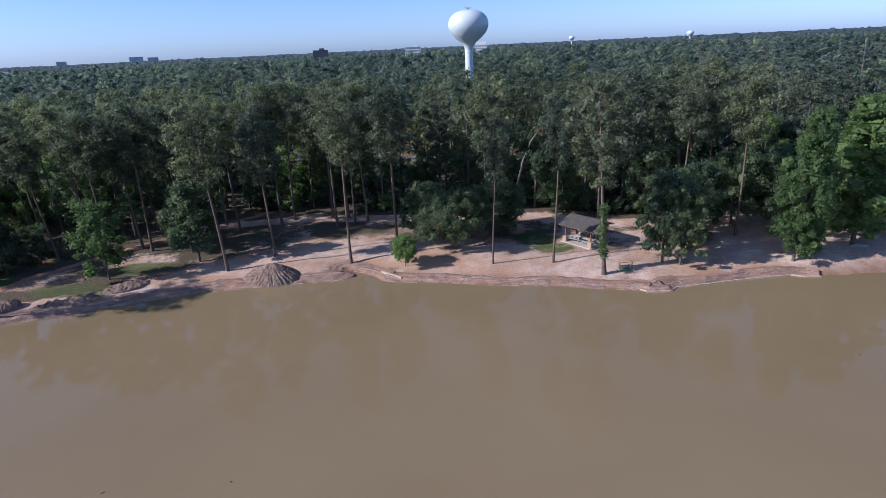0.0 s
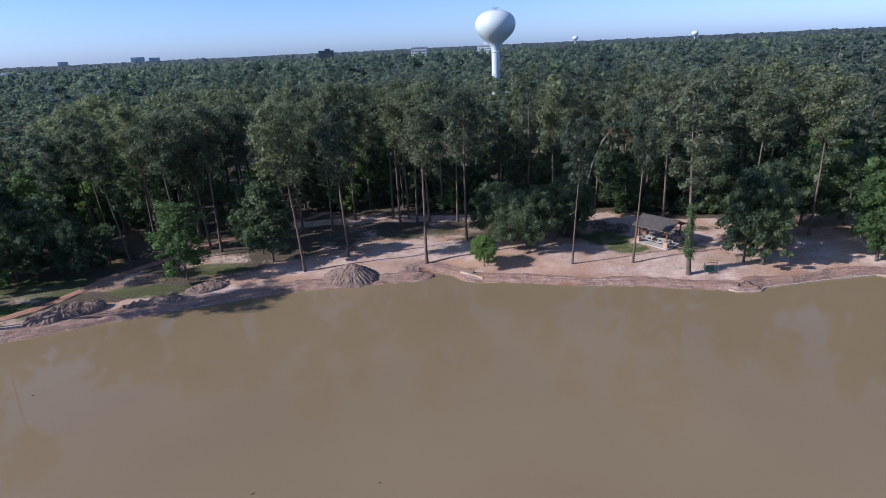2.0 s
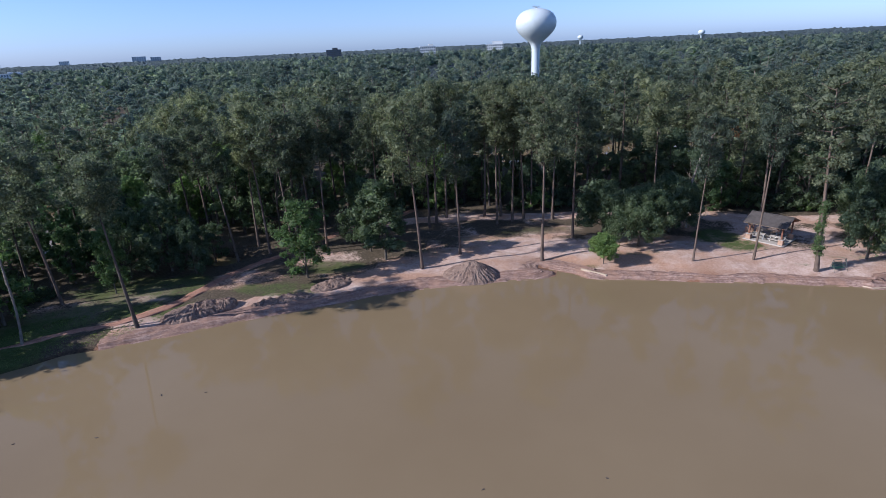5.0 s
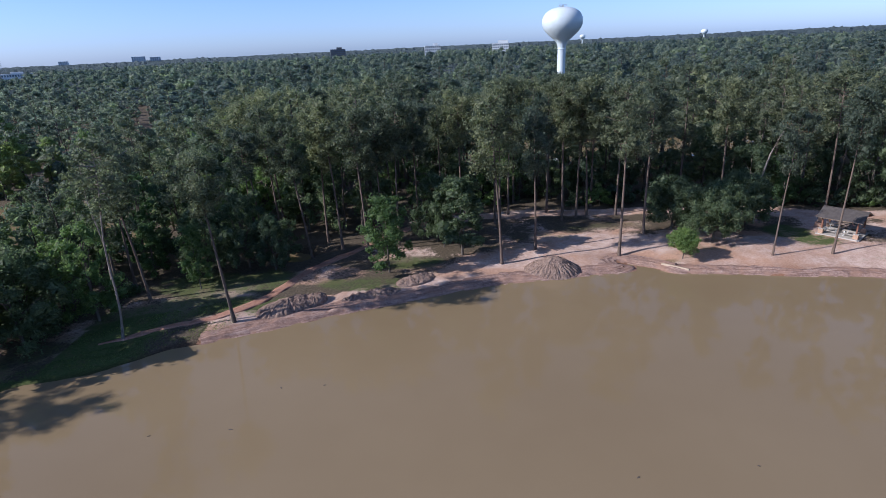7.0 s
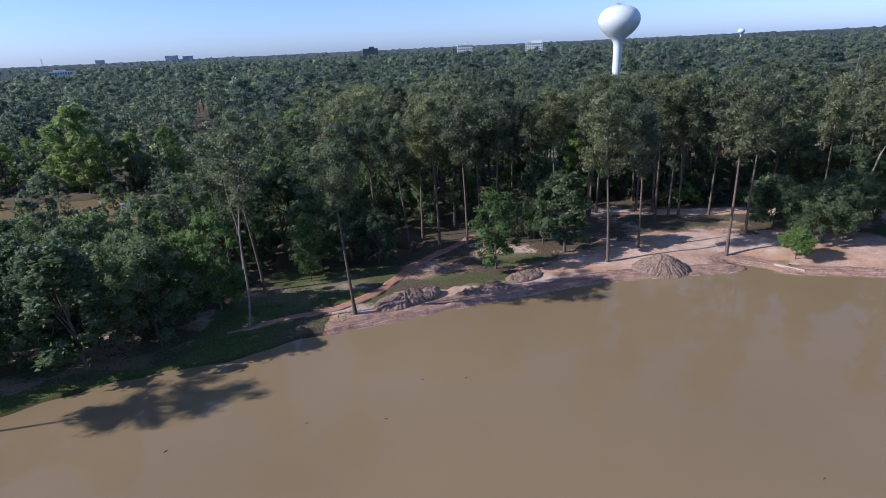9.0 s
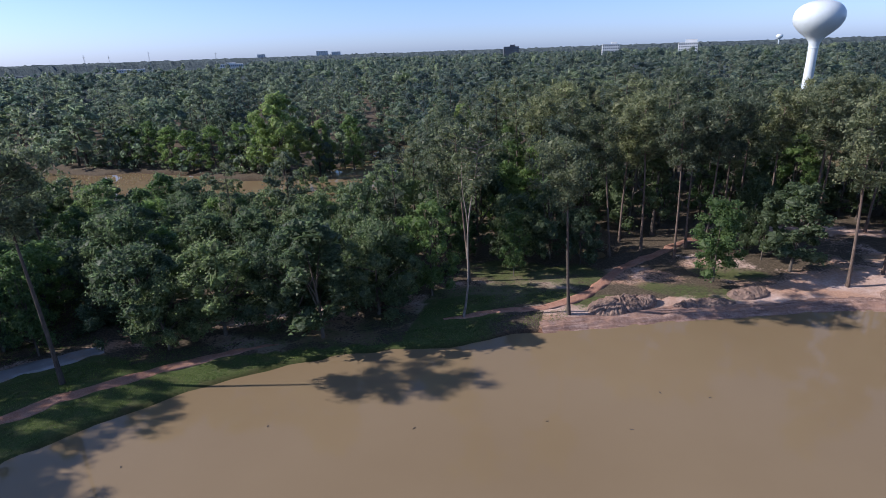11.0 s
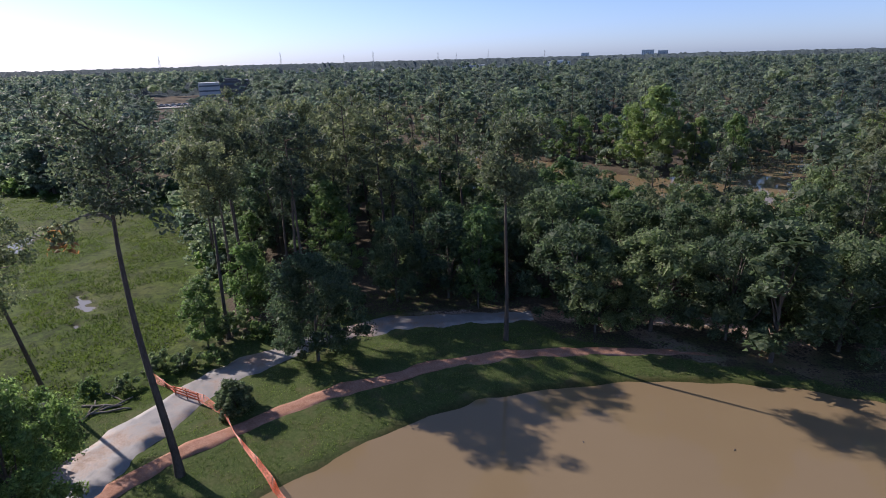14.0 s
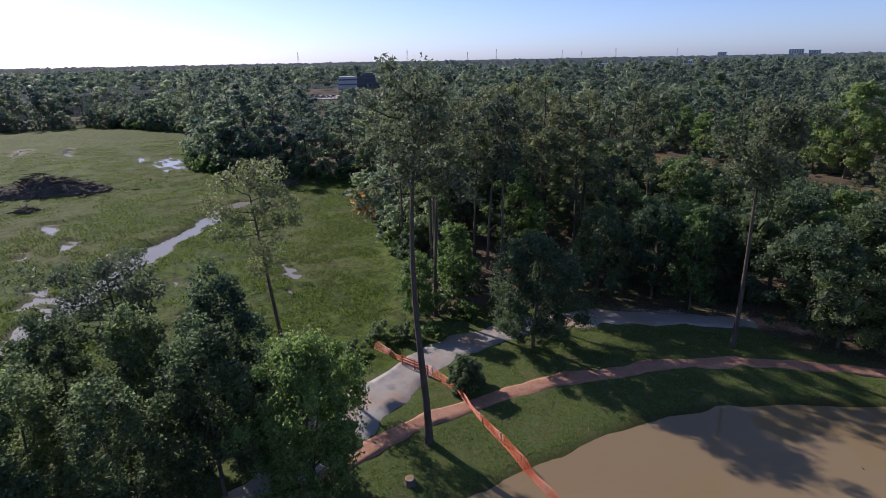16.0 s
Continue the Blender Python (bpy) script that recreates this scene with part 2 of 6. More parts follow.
M_ROAD = road_material()
M_WHITE = plain("white_tank_paint", (0.55, 0.63, 0.67), (0.66, 0.73, 0.77), 0.12, 0.38, 0.0, 0.0)
M_DIRT = soil_material()
M_ORANGE = plain("orange_plastic_mesh", (0.62, 0.085, 0.025), (0.80, 0.15, 0.05), 2.0, 0.5, 0.0, 0.0)
M_STEEL = plain("galvanised_steel", (0.25, 0.26, 0.27), (0.45, 0.46, 0.47), 2.0, 0.45, 0.8, 0.1)
M_TIMBER = plain("weathered_timber", (0.27, 0.20, 0.145), (0.45, 0.36, 0.275), 2.5, 0.85)
M_POST = plain("red_stained_timber", (0.13, 0.055, 0.035), (0.25, 0.11, 0.07), 2.0, 0.75)
M_SHINGLE = plain("grey_shingles", (0.050, 0.042, 0.040), (0.115, 0.10, 0.095), 1.8, 0.9)
M_BRICK = plain("pale_brick", (0.32, 0.19, 0.13), (0.52, 0.36, 0.27), 4.0, 0.9)
M_SLAB = plain("pale_concrete", (0.33, 0.30, 0.275), (0.48, 0.445, 0.41), 1.2, 0.85)
M_GREENPAINT = plain("green_paint", (0.022, 0.065, 0.052), (0.04, 0.10, 0.08), 2.0, 0.5, 0.0, 0.1)
M_TARP = plain("pale_plastic_sheet", (0.50, 0.53, 0.57), (0.68, 0.71, 0.75), 3.0, 0.4, 0.0, 0.2)
M_DEAD = plain("dead_wood", (0.045, 0.036, 0.030), (0.15, 0.12, 0.10), 1.5, 0.95, 0.0, 0.6, 0.05)
M_DARKSTEEL = plain("dark_painted_steel", (0.045, 0.06, 0.055), (0.09, 0.11, 0.10), 2.0, 0.5, 0.0, 0.1)
M_BOARD = plain("sunbleached_board", (0.40, 0.31, 0.22), (0.60, 0.49, 0.37), 2.5, 0.85)
M_CUT = plain("cut_wood", (0.30, 0.20, 0.12), (0.48, 0.35, 0.22), 4.0, 0.85)
# White greyed towards blue, so the far walls carry haze in their colour.
M_WALL_WHITE = plain("hazed_white_cladding", (0.54, 0.57, 0.60), (0.66, 0.69, 0.71), 0.1, 0.7, 0.0, 0.0)
M_WALL_DARK = plain("dark_cladding", (0.07, 0.075, 0.085), (0.13, 0.135, 0.15), 0.1, 0.5, 0.0, 0.0)
M_ROOF_GREY = plain("grey_roofing", (0.22, 0.21, 0.22), (0.34, 0.33, 0.34), 0.1, 0.8, 0.0, 0.0)
M_GLASS = plain("dark_window_glass", (0.10, 0.13, 0.16), (0.17, 0.20, 0.24), 0.2, 0.12, 0.0, 0.0)

# ---- mesh tools ----


def mesh_from(name, verts, tris, mats, slots=None, smooth=False, attributes=None):
    """A triangle mesh from arrays."""
    verts, tris = np.asarray(verts, np.float32), np.asarray(tris, np.int32)
    me = bpy.data.meshes.new(name)
    me.vertices.add(len(verts))
    me.vertices.foreach_set("co", verts.ravel())
    me.loops.add(len(tris) * 3)
    me.loops.foreach_set("vertex_index", tris.ravel())
    me.polygons.add(len(tris))
    me.polygons.foreach_set("loop_start", np.arange(0, len(tris) * 3, 3, dtype=np.int32))
    me.polygons.foreach_set("loop_total", np.full(len(tris), 3, np.int32))
    for m in mats:
        me.materials.append(m)
    if slots is not None:
        me.polygons.foreach_set("material_index", np.asarray(slots, np.int32))
    me.polygons.foreach_set("use_smooth", np.full(len(tris), smooth))
    for key, values in (attributes or {}).items():
        me.attributes.new(key, "FLOAT", "POINT").data.foreach_set("value", np.asarray(values, np.float32))
    me.update(calc_edges=True)
    me.validate()
    return me


def part(name, data, mat, parent, label=""):
    """Links a mesh or bmesh as one object under a thing or a part."""
    if isinstance(data, bmesh.types.BMesh):
        me = bpy.data.meshes.new(name)
        data.to_mesh(me)
        data.free()
        me.materials.append(mat)
        data = me
    ob = new(name, data)
    ob.parent = parent
    return tagged(ob, label)


def empty(name, m, label, category, group="", kind=""):
    ob = new(name)
    ob.empty_display_size = 0.3
    ob.matrix_world = m
    return tagged(ob, label, category, group, kind)


def box(bm, sx, sy, sz, m=None, bevel=0.0):
    """Adds a bevelled box whose base is at z 0."""
    m = m or Matrix.Identity(4)
    r = bmesh.ops.create_cube(bm, size=1.0, matrix=m @ Matrix.Translation((0, 0, sz / 2)) @ Matrix.Diagonal((sx, sy, sz, 1)))
    if bevel:
        edges = list({e for v in r["verts"] for e in v.link_edges})
        bmesh.ops.bevel(bm, geom=edges, offset=bevel, segments=1, affect="EDGES")
    return bm


def tube(points, radii, sides=6):
    """Vertices and triangles of a tapered tube along points."""
    pts = np.asarray(points, float)
    n = len(pts)
    tang = np.gradient(pts, axis=0)
    tang /= np.linalg.norm(tang, axis=1)[:, None] + 1e-9
    ref = np.where(np.abs(tang[:, 2:3]) > 0.9, np.array([[1.0, 0, 0]]), np.array([[0, 0, 1.0]]))
    u = np.cross(tang, ref)
    u /= np.linalg.norm(u, axis=1)[:, None] + 1e-9
    w = np.cross(tang, u)
    ang = np.linspace(0, 2 * np.pi, sides, endpoint=False)
    ring = u[:, None, :] * np.cos(ang)[None, :, None] + w[:, None, :] * np.sin(ang)[None, :, None]
    v = (pts[:, None, :] + ring * np.asarray(radii)[:, None, None]).reshape(-1, 3)
    t = []
    for i in range(n - 1):
        for j in range(sides):
            a, b = i * sides + j, i * sides + (j + 1) % sides
            t += [(a, b, b + sides), (a, b + sides, a + sides)]
    v = np.vstack([v, pts[-1:]])
    t += [((n - 1) * sides + j, (n - 1) * sides + (j + 1) % sides, len(v) - 1) for j in range(sides)]
    return v, np.array(t)


def join(pieces):
    vs, ts, k = [], [], 0
    for v, t in pieces:
        vs.append(v), ts.append(np.asarray(t) + k)
        k += len(v)
    return np.vstack(vs), np.vstack(ts)


def value_noise(x, y, cell, seed=0):
    x, y = np.asarray(x, float) / cell, np.asarray(y, float) / cell
    xi, yi = np.floor(x).astype(np.int64), np.floor(y).astype(np.int64)
    fx, fy = x - xi, y - yi
    fx, fy = fx * fx * (3 - 2 * fx), fy * fy * (3 - 2 * fy)

    def h(a, b):
        n = (a * 374761393 + b * 668265263 + seed * 974634757) & 0x7FFFFFFF
        n = ((n ^ (n >> 13)) * 1274126177) & 0x7FFFFFFF
        return ((n ^ (n >> 16)) & 0xFFFF) / 65535.0

    return (h(xi, yi) * (1 - fx) + h(xi + 1, yi) * fx) * (1 - fy) + (h(xi, yi + 1) * (1 - fx) + h(xi + 1, yi + 1) * fx) * fy


def line_distance(x, y, pts, closed=False):
    """Distance of points from a polyline."""
    x, y = np.asarray(x, float), np.asarray(y, float)
    best = np.full(x.shape, 1e9)
    pairs = list(zip(pts, pts[1:] + pts[:1] if closed else pts[1:]))
    for (ax, ay), (bx, by) in pairs:
        dx, dy = bx - ax, by - ay
        t = np.clip(((x - ax) * dx + (y - ay) * dy) / (dx * dx + dy * dy + 1e-9), 0, 1)
        best = np.minimum(best, np.hypot(x - ax - t * dx, y - ay - t * dy))
    return best


def inside(x, y, poly):
    x, y = np.asarray(x, float), np.asarray(y, float)
    res = np.zeros(x.shape, bool)
    for (ax, ay), (bx, by) in zip(poly, poly[1:] + poly[:1]):
        cross = ((ay > y) != (by > y)) & (x < (bx - ax) * (y - ay) / (by - ay + 1e-12) + ax)
        res ^= cross
    return res


def signed(x, y, poly):
    """Distance from a polygon's edge, negative inside."""
    d = line_distance(x, y, poly, True)
    return np.where(inside(x, y, poly), -d, d)


def smooth_line(pts, step=0.7):
    """A smooth line through the given corners, sampled evenly."""
    p = np.array([pts[0], *pts, pts[-1]], float)
    out = []
    for i in range(1, len(p) - 2):
        a, b, c, d = p[i - 1:i + 3]
        n = max(2, int(np.hypot(*(c - b)) / step))
        for t in np.arange(n) / n:
            out.append(0.5 * (2 * b + (c - a) * t + (2 * a - 5 * b + 4 * c - d) * t * t + (3 * b - a - 3 * c + d) * t ** 3))
    return np.array(out + [p[-1]])


# ---- plan ----
SHORE = [(140, 77), (80, 72.5), (51.6, 69.7), (46, 69.2), (42.7, 68.6), (39.6, 69.4), (31.8, 68.1), (24.1, 66.4), (22.7, 65.3), (20.1, 65.3), (19.4, 66), (15, 66.7),
         (8.3, 67.9), (1.3, 68.7), (-5.9, 69.9), (-12.6, 70.7), (-14.2, 71.9), (-15.6, 73.1), (-17.6, 74.3), (-19.8, 75.2), (-20.0, 74.4), (-18.6, 72.9), (-19.2, 71.9), (-21.2, 71.1), (-25.8, 70.7), (-28.9, 70), (-36.5, 68.9), (-43.8, 66.6), (-50.3, 63.9),
         (-56.6, 61.5), (-62.1, 59.1), (-67.5, 56.7), (-72.7, 54.4), (-75.8, 53.3), (-78.5, 51), (-82.3, 48.5), (-88, 46.2), (-93, 43.8), (-98.2, 40.3), (-102.3, 36.6),
         (-106.3, 32), (-109.7, 27), (-112.3, 21.8), (-114, 16.5), (-114.5, 11), (-114.9, 5.5), (-114.9, -1), (-114.3, -8), (-113, -16), (-110, -32), (-104, -60),
         (-60, -90), (0, -100), (70, -90), (120, -60), (150, 20)]
CLEARING = [(90, 74), (90, 98), (60, 92), (50, 90), (36, 89), (22, 90), (12, 97), (4, 96), (-8, 94), (-16, 95), (-30, 101), (-42, 95), (-46, 84),
            (-44, 74), (-52, 67), (-60, 62), (-70.5, 57.8), (-63.5, 49.9), (0, 50)]
MEADOW = [(-136, -0.5), (-139.4, 1.5), (-142.4, 6.1), (-152, 10.2), (-171, 17), (-200, 33), (-205.5, 35.5), (-215.5, 26.5), (-228.6, 13.8), (-256.5, 0.5), (-300, 4), (-351, 10.5), (-374.6, 4.3), (-401, -17.7), (-411, -40.8),
          (-412, -61), (-415, -140), (-255, -140), (-155, -70), (-144, -40), (-139, -12)]
FLOOD = [(-245, 84), (-190, 77), (-125, 79), (-99, 90), (-103, 122), (-118, 138), (-122, 178), (-140, 178), (-141, 129), (-150, 121), (-200, 121), (-245, 122)]
FLOOD_EAST = [(-60, 160), (-20, 150), (20, 146), (50, 160), (95, 200), (95, 222), (60, 218), (10, 172), (-40, 206), (-63.5, 204.9)]
PATH_LINE = [(-118.6, -22), (-120.2, -14), (-121.6, -8.2), (-122.7, -4), (-123.1, 0), (-122.8, 4.5), (-122.5, 8.5), (-121.5, 14), (-120, 18.2), (-118.3, 23.3), (-115.4, 28.3), (-112.2, 33), (-109.5, 36.1), (-106, 39.6),
             (-100.5, 43.5), (-92, 48.6), (-84.5, 54), (-79, 57.2), (-75.5, 58.3), (-72.3, 59.7), (-69.9, 62), (-67.6, 65.6), (-65.4, 71), (-62.5, 76), (-58.4, 82), (-52, 91), (-40, 104)]
ROAD_LINE = [(-116.5, -22), (-122.5, -12), (-126.3, -6), (-128.8, -1), (-130.8, 3.5), (-131.9, 7), (-132.2, 11), (-131.8, 16), (-130.1, 22), (-127, 27.3), (-124, 31.5), (-119, 37.5), (-113, 43.5), (-104, 50.5)]
DRIVE_LINE = [(95, 96), (60, 92.5), (36, 90), (22, 90), (12, 94.5), (2, 97), (-12, 97), (-30, 98), (-40, 97), (-50, 94)]
PUDDLES = [(-273.5, -5, 12, 3.5), (-285, -12.4, 5, 2), (-164.2, 0, 2.4, 1.0), (-168, -14.3, 2.2, 1.0), (-170.4, -30.5, 5, 2.2), (-209.5, -31, 5, 1.4), (-193.5, -33.5, 3, 1.2), (-320.6, -32.8, 10, 1.6),
           (-331, -46.5, 12, 2), (-195, -28, 3, 1.2), (-209.3, -9.3, 3.5, 1.2), (-68.4, 81.4, 3.2, 2.4), (-28.8, 111, 3.0, 2.0), (-157, -1.7, 0.9, 0.6)]
CREEK = [(-151, -38), (-157, -33), (-166.5, -27), (-172, -23), (-179.5, -19.8), (-183, -16.6), (-190, -12), (-197, -6.6), (-204.5, -1.5), (-209, 3)]
SHORE_D = [tuple(p) for p in smooth_line(SHORE, 3.0)]


def ground_z(x, y):
    x, y = np.asarray(x, float), np.asarray(y, float)
    d = signed(x, y, SHORE_D)
    d = d + (value_noise(x, y, 2.2, 3) - 0.5) * 0.9 + (value_noise(x, y, 6.0, 4) - 0.5) * 1.0 * (np.abs(d) < 8)
    west = np.clip((-72 - x) / 8, 0, 1)
    land = (0.95 - 0.25 * west) * (1 - np.exp(-np.maximum(d, 0) / (2.6 + 2.4 * west))) + 0.10 * np.minimum(np.maximum(d, 0), 0.8)
    z = np.where(d > 0, land, np.maximum(d * 0.32, -1.6))
    rough = (value_noise(x, y, 9, 5) - 0.5) * 0.35 + (value_noise(x, y, 2.6, 6) - 0.5) * 0.12
    z = z + rough * np.clip(d / 4, 0, 1)
    far = np.clip((np.hypot(x + 40, y - 40) - 150) / 200, 0, 1)
    z = z + far * (value_noise(x, y, 60, 8) - 0.3) * 1.2
    for poly in (FLOOD, FLOOD_EAST):
        f = signed(x, y, poly) + (value_noise(x, y, 11, 9) - 0.5) * 9
        z = np.where(f < 3, np.minimum(z, -0.35 + np.clip((f + 3) / 6, 0, 1) * 1.2), z)
    near = inside(x, y, MEADOW)
    z = np.where(near, 0.42 + (value_noise(x, y, 7, 12) - 0.5) * 0.30 + (value_noise(x, y, 2.5, 13) - 0.5) * 0.16, z)
    for px, py, a, b in PUDDLES:
        q = np.hypot((x - px) / a, (y - py) / b) + (value_noise(x, y, 1.9, 14) - 0.5) * np.where(x < -130, 1.9, 1.0) + (value_noise(x, y, 0.9, 16) - 0.5) * np.where(x < -130, 1.3, 0.4)
        z = np.where(q < 1.3, np.minimum(z, -0.10 + np.clip((q - 0.8) / 0.5, 0, 1) * 0.7), z)
    c = line_distance(x, y, CREEK) + (value_noise(x, y, 3.4, 15) - 0.5) * 2.6 + (value_noise(x, y, 1.1, 17) - 0.5) * 1.2 + 0.55
    z = np.where(c < 3.6, np.minimum(z, -0.15 + np.clip((c - 1.9) / 1.4, 0, 1) * 0.6), z)
    return z


def height_at(x, y):
    return float(ground_z(np.array([x]), np.array([y]))[0])


def spread(lo, hi, fine_lo, fine_hi, step, mid_lo, mid_hi, mid):
    """Grid lines, close together in the middle and far apart outside."""
    core = list(np.arange(fine_lo, fine_hi + 1e-6, step))
    left = list(np.arange(core[0] - mid, mid_lo - 1e-6, -mid))[::-1]
    right = list(np.arange(core[-1] + mid, mid_hi + 1e-6, mid))
    vals = left + core + right
    gap, v = mid, vals[0]
    while v > lo:
        gap *= 1.28
        v -= gap
        vals.insert(0, v)
    gap, v = mid, vals[-1]
    while v < hi:
        gap *= 1.28
        v += gap
        vals.append(v)
    return np.array(vals)


def grid_tris(nx, ny):
    i = np.arange(nx * ny).reshape(ny, nx)
    a, b, c, d = i[:-1, :-1].ravel(), i[:-1, 1:].ravel(), i[1:, 1:].ravel(), i[1:, :-1].ravel()
    return np.vstack([np.stack([a, b, c], 1), np.stack([a, c, d], 1)])


def build_ground():
    gx = spread(-4600, 4600, -218, 62, 0.95, -420, 130, 3.0)
    gy = spread(-4600, 4600, -42, 104, 0.95, -140, 224, 3.0)
    X, Y = (a.ravel() for a in np.meshgrid(gx, gy))
    Z = ground_z(X, Y)
    d = signed(X, Y, SHORE_D)
    soft = lambda v, w: np.clip(0.5 - v / w, 0, 1)
    clear = soft(signed(X, Y, CLEARING), 6)
    bank_east = (X > -73) & (d < 4.5) & (X < 100)
    sand = np.maximum(clear, bank_east * 0.85)
    patchy = np.clip((value_noise(X, Y, 8, 91) * 0.6 + value_noise(X, Y, 3, 92) * 0.4 - 0.48) * 5, 0, 1) * np.clip((d - 6) / 6, 0, 1)
    sand = sand * (1 - 0.62 * patchy)
    # Sand darkened towards litter at the clearing's back, painting in the trees' shade.
    back = np.zeros_like(X)
    for px, py, a, b in ((-22, 89.5, 14, 4.2), (-36, 88, 10, 6), (-44, 84, 7, 6), (-10, 91, 8, 3.5), (-30, 93, 16, 3.5)):
        back = np.maximum(back, np.clip(1.6 - 1.1 * np.hypot((X - px) / a, (Y - py) / b), 0, 1))
    sand = sand * (1 - 0.55 * back)
    sand = np.maximum(sand, soft(line_distance(X, Y, DRIVE_LINE) - 2.0, 2.0))
    sand = np.maximum(sand, 0.55 * soft(line_distance(X, Y, ROAD_LINE[:-3]) - 3.0, 1.6))
    sand = np.maximum(sand, 0.48 * soft(line_distance(X, Y, PATH_LINE) - 0.9, 0.8))
    lawn, clay = np.zeros_like(X), np.zeros_like(X)
    # Sandy soil patches; those beside the lakeside oaks also paint in sun dapples.
    for px, py, a, b in ((-104, 42.5, 9, 2.5), (-95, 47.6, 8, 2.6), (-99, 51, 8, 4), (-81.5, 61.8, 9, 5), (-74.5, 66.8, 7, 5), (-61.8, 71, 8, 5), (-88.5, 56.8, 5, 4), (-52, 78, 8, 5), (-46, 72, 8, 4)):
        sand = np.maximum(sand, np.clip(1.1 - np.hypot((X - px) / a, (Y - py) / b), 0, 0.52))
    sand = np.maximum(sand, 0.55 * soft(line_distance(X, Y, ROAD_LINE[-4:]) - 1.8, 2.0))
    for px, py, a, b in ((-16.2, 76.2, 3.4, 2.0), (-12.8, 74.5, 3, 2), (-27, 86, 6, 2), (-56, 72.5, 3.5, 2.5), (-38, 71.5, 7, 1.6), (3, 83, 4, 2), (-8, 76, 6, 1.6), (-50, 74, 3, 1.5)):
        clay = np.maximum(clay, np.clip(1.2 - np.hypot((X - px) / a, (Y - py) / b), 0, 0.7))
    for px, py, a, b in ((8.5, 83.5, 4.5, 5.0), (10.5, 79.2, 4.0, 3.2), (-50, 75, 6, 3), (-67, 61.9, 7, 3.0), (-56, 68, 8, 2.6), (-76.5, 62.8, 9, 3.5), (-82.5, 59.8, 8, 4), (-70.5, 69.8, 6, 5), (-78.5, 69.8, 9, 5)):
        lawn = np.maximum(lawn, np.clip(1.25 - np.hypot((X - px) / a, (Y - py) / b), 0, 0.66 if px > 0 else 0.55))
    for px, py, a, b in ((-17, 89, 9, 3.2), (-36, 80, 6, 2), (11, 78.5, 9, 3), (14, 71.2, 3.5, 1.4), (-24, 88, 6, 2.5), (22, 73.5, 5, 1.5), (-13, 73.5, 4, 1.2), (-30, 84, 9, 4), (-5, 77, 5, 2), (30, 80, 8, 4)):
        lawn = np.maximum(lawn, np.clip(1.0 - np.hypot((X - px) / a, (Y - py) / b), 0, 0.40))
    west = np.clip((-74 - X) / 8, 0, 1)
    lawn = np.maximum(lawn, west * soft(d - 8.5, 7) * 0.95)
    lawn = np.maximum(lawn, west * soft(line_distance(X, Y, PATH_LINE) - 6.0, 5) * 0.85)
    lawn = np.maximum(lawn, 0.75 * soft(signed(X, Y, [(-112.5, -60.2), (-149.5, -60.2), (-137.5, -0.2), (-140.5, 11.8), (-135.5, 23.8), (-116.5, 39.8), (-108.5, 35.8)]), 6))
    shade = inside(X, Y, [(-113.5, 35.8), (-87.5, 47.8), (-88.5, 74.8), (-129.5, 69.8), (-123.5, 37.8)])
    lawn = np.where(shade, lawn * 0.5, lawn)
    field = soft(signed(X, Y, MEADOW) - 4.0, 4.0)
    bare = np.clip(1.0 - (line_distance(X, Y, CREEK) - 2.0) / 1.6, 0, 0.45)
    for px, py, a, b in PUDDLES:
        bare = np.maximum(bare, np.clip(1.45 - np.hypot((X - px) / a, (Y - py) / b), 0, 0.45))
    field = field * (1 - bare)
    wet = np.clip(1.15 - np.maximum(d, 0) / np.where(X > -73, 2.3, 0.7), 0, 1) * (d > -3)
    wet = np.maximum(wet, np.clip(1 - (Z - 0.02) / 0.22, 0, 1) * (d > 3))
    me = mesh_from("ground", np.stack([X, Y, Z], 1), grid_tris(len(gx), len(gy)), [M_GROUND], smooth=True,
                   attributes={"sand": sand, "grass": lawn, "field": field, "wet": wet, "clay": clay})
    tagged(new("ground", me), "sandy lake bank, lawn and leaf litter under the woods", "ground", kind="structure")


def build_water():
    gx, gy = np.linspace(-420, 160, 59), np.linspace(-140, 240, 39)
    X, Y = (a.ravel() for a in np.meshgrid(gx, gy))
    me = mesh_from("water", np.stack([X, Y, np.zeros_like(X)], 1), grid_tris(len(gx), len(gy)), [M_WATER], smooth=True)
    tagged(new("water", me), "calm muddy brown lake water with faint tree reflections", "water", kind="structure")


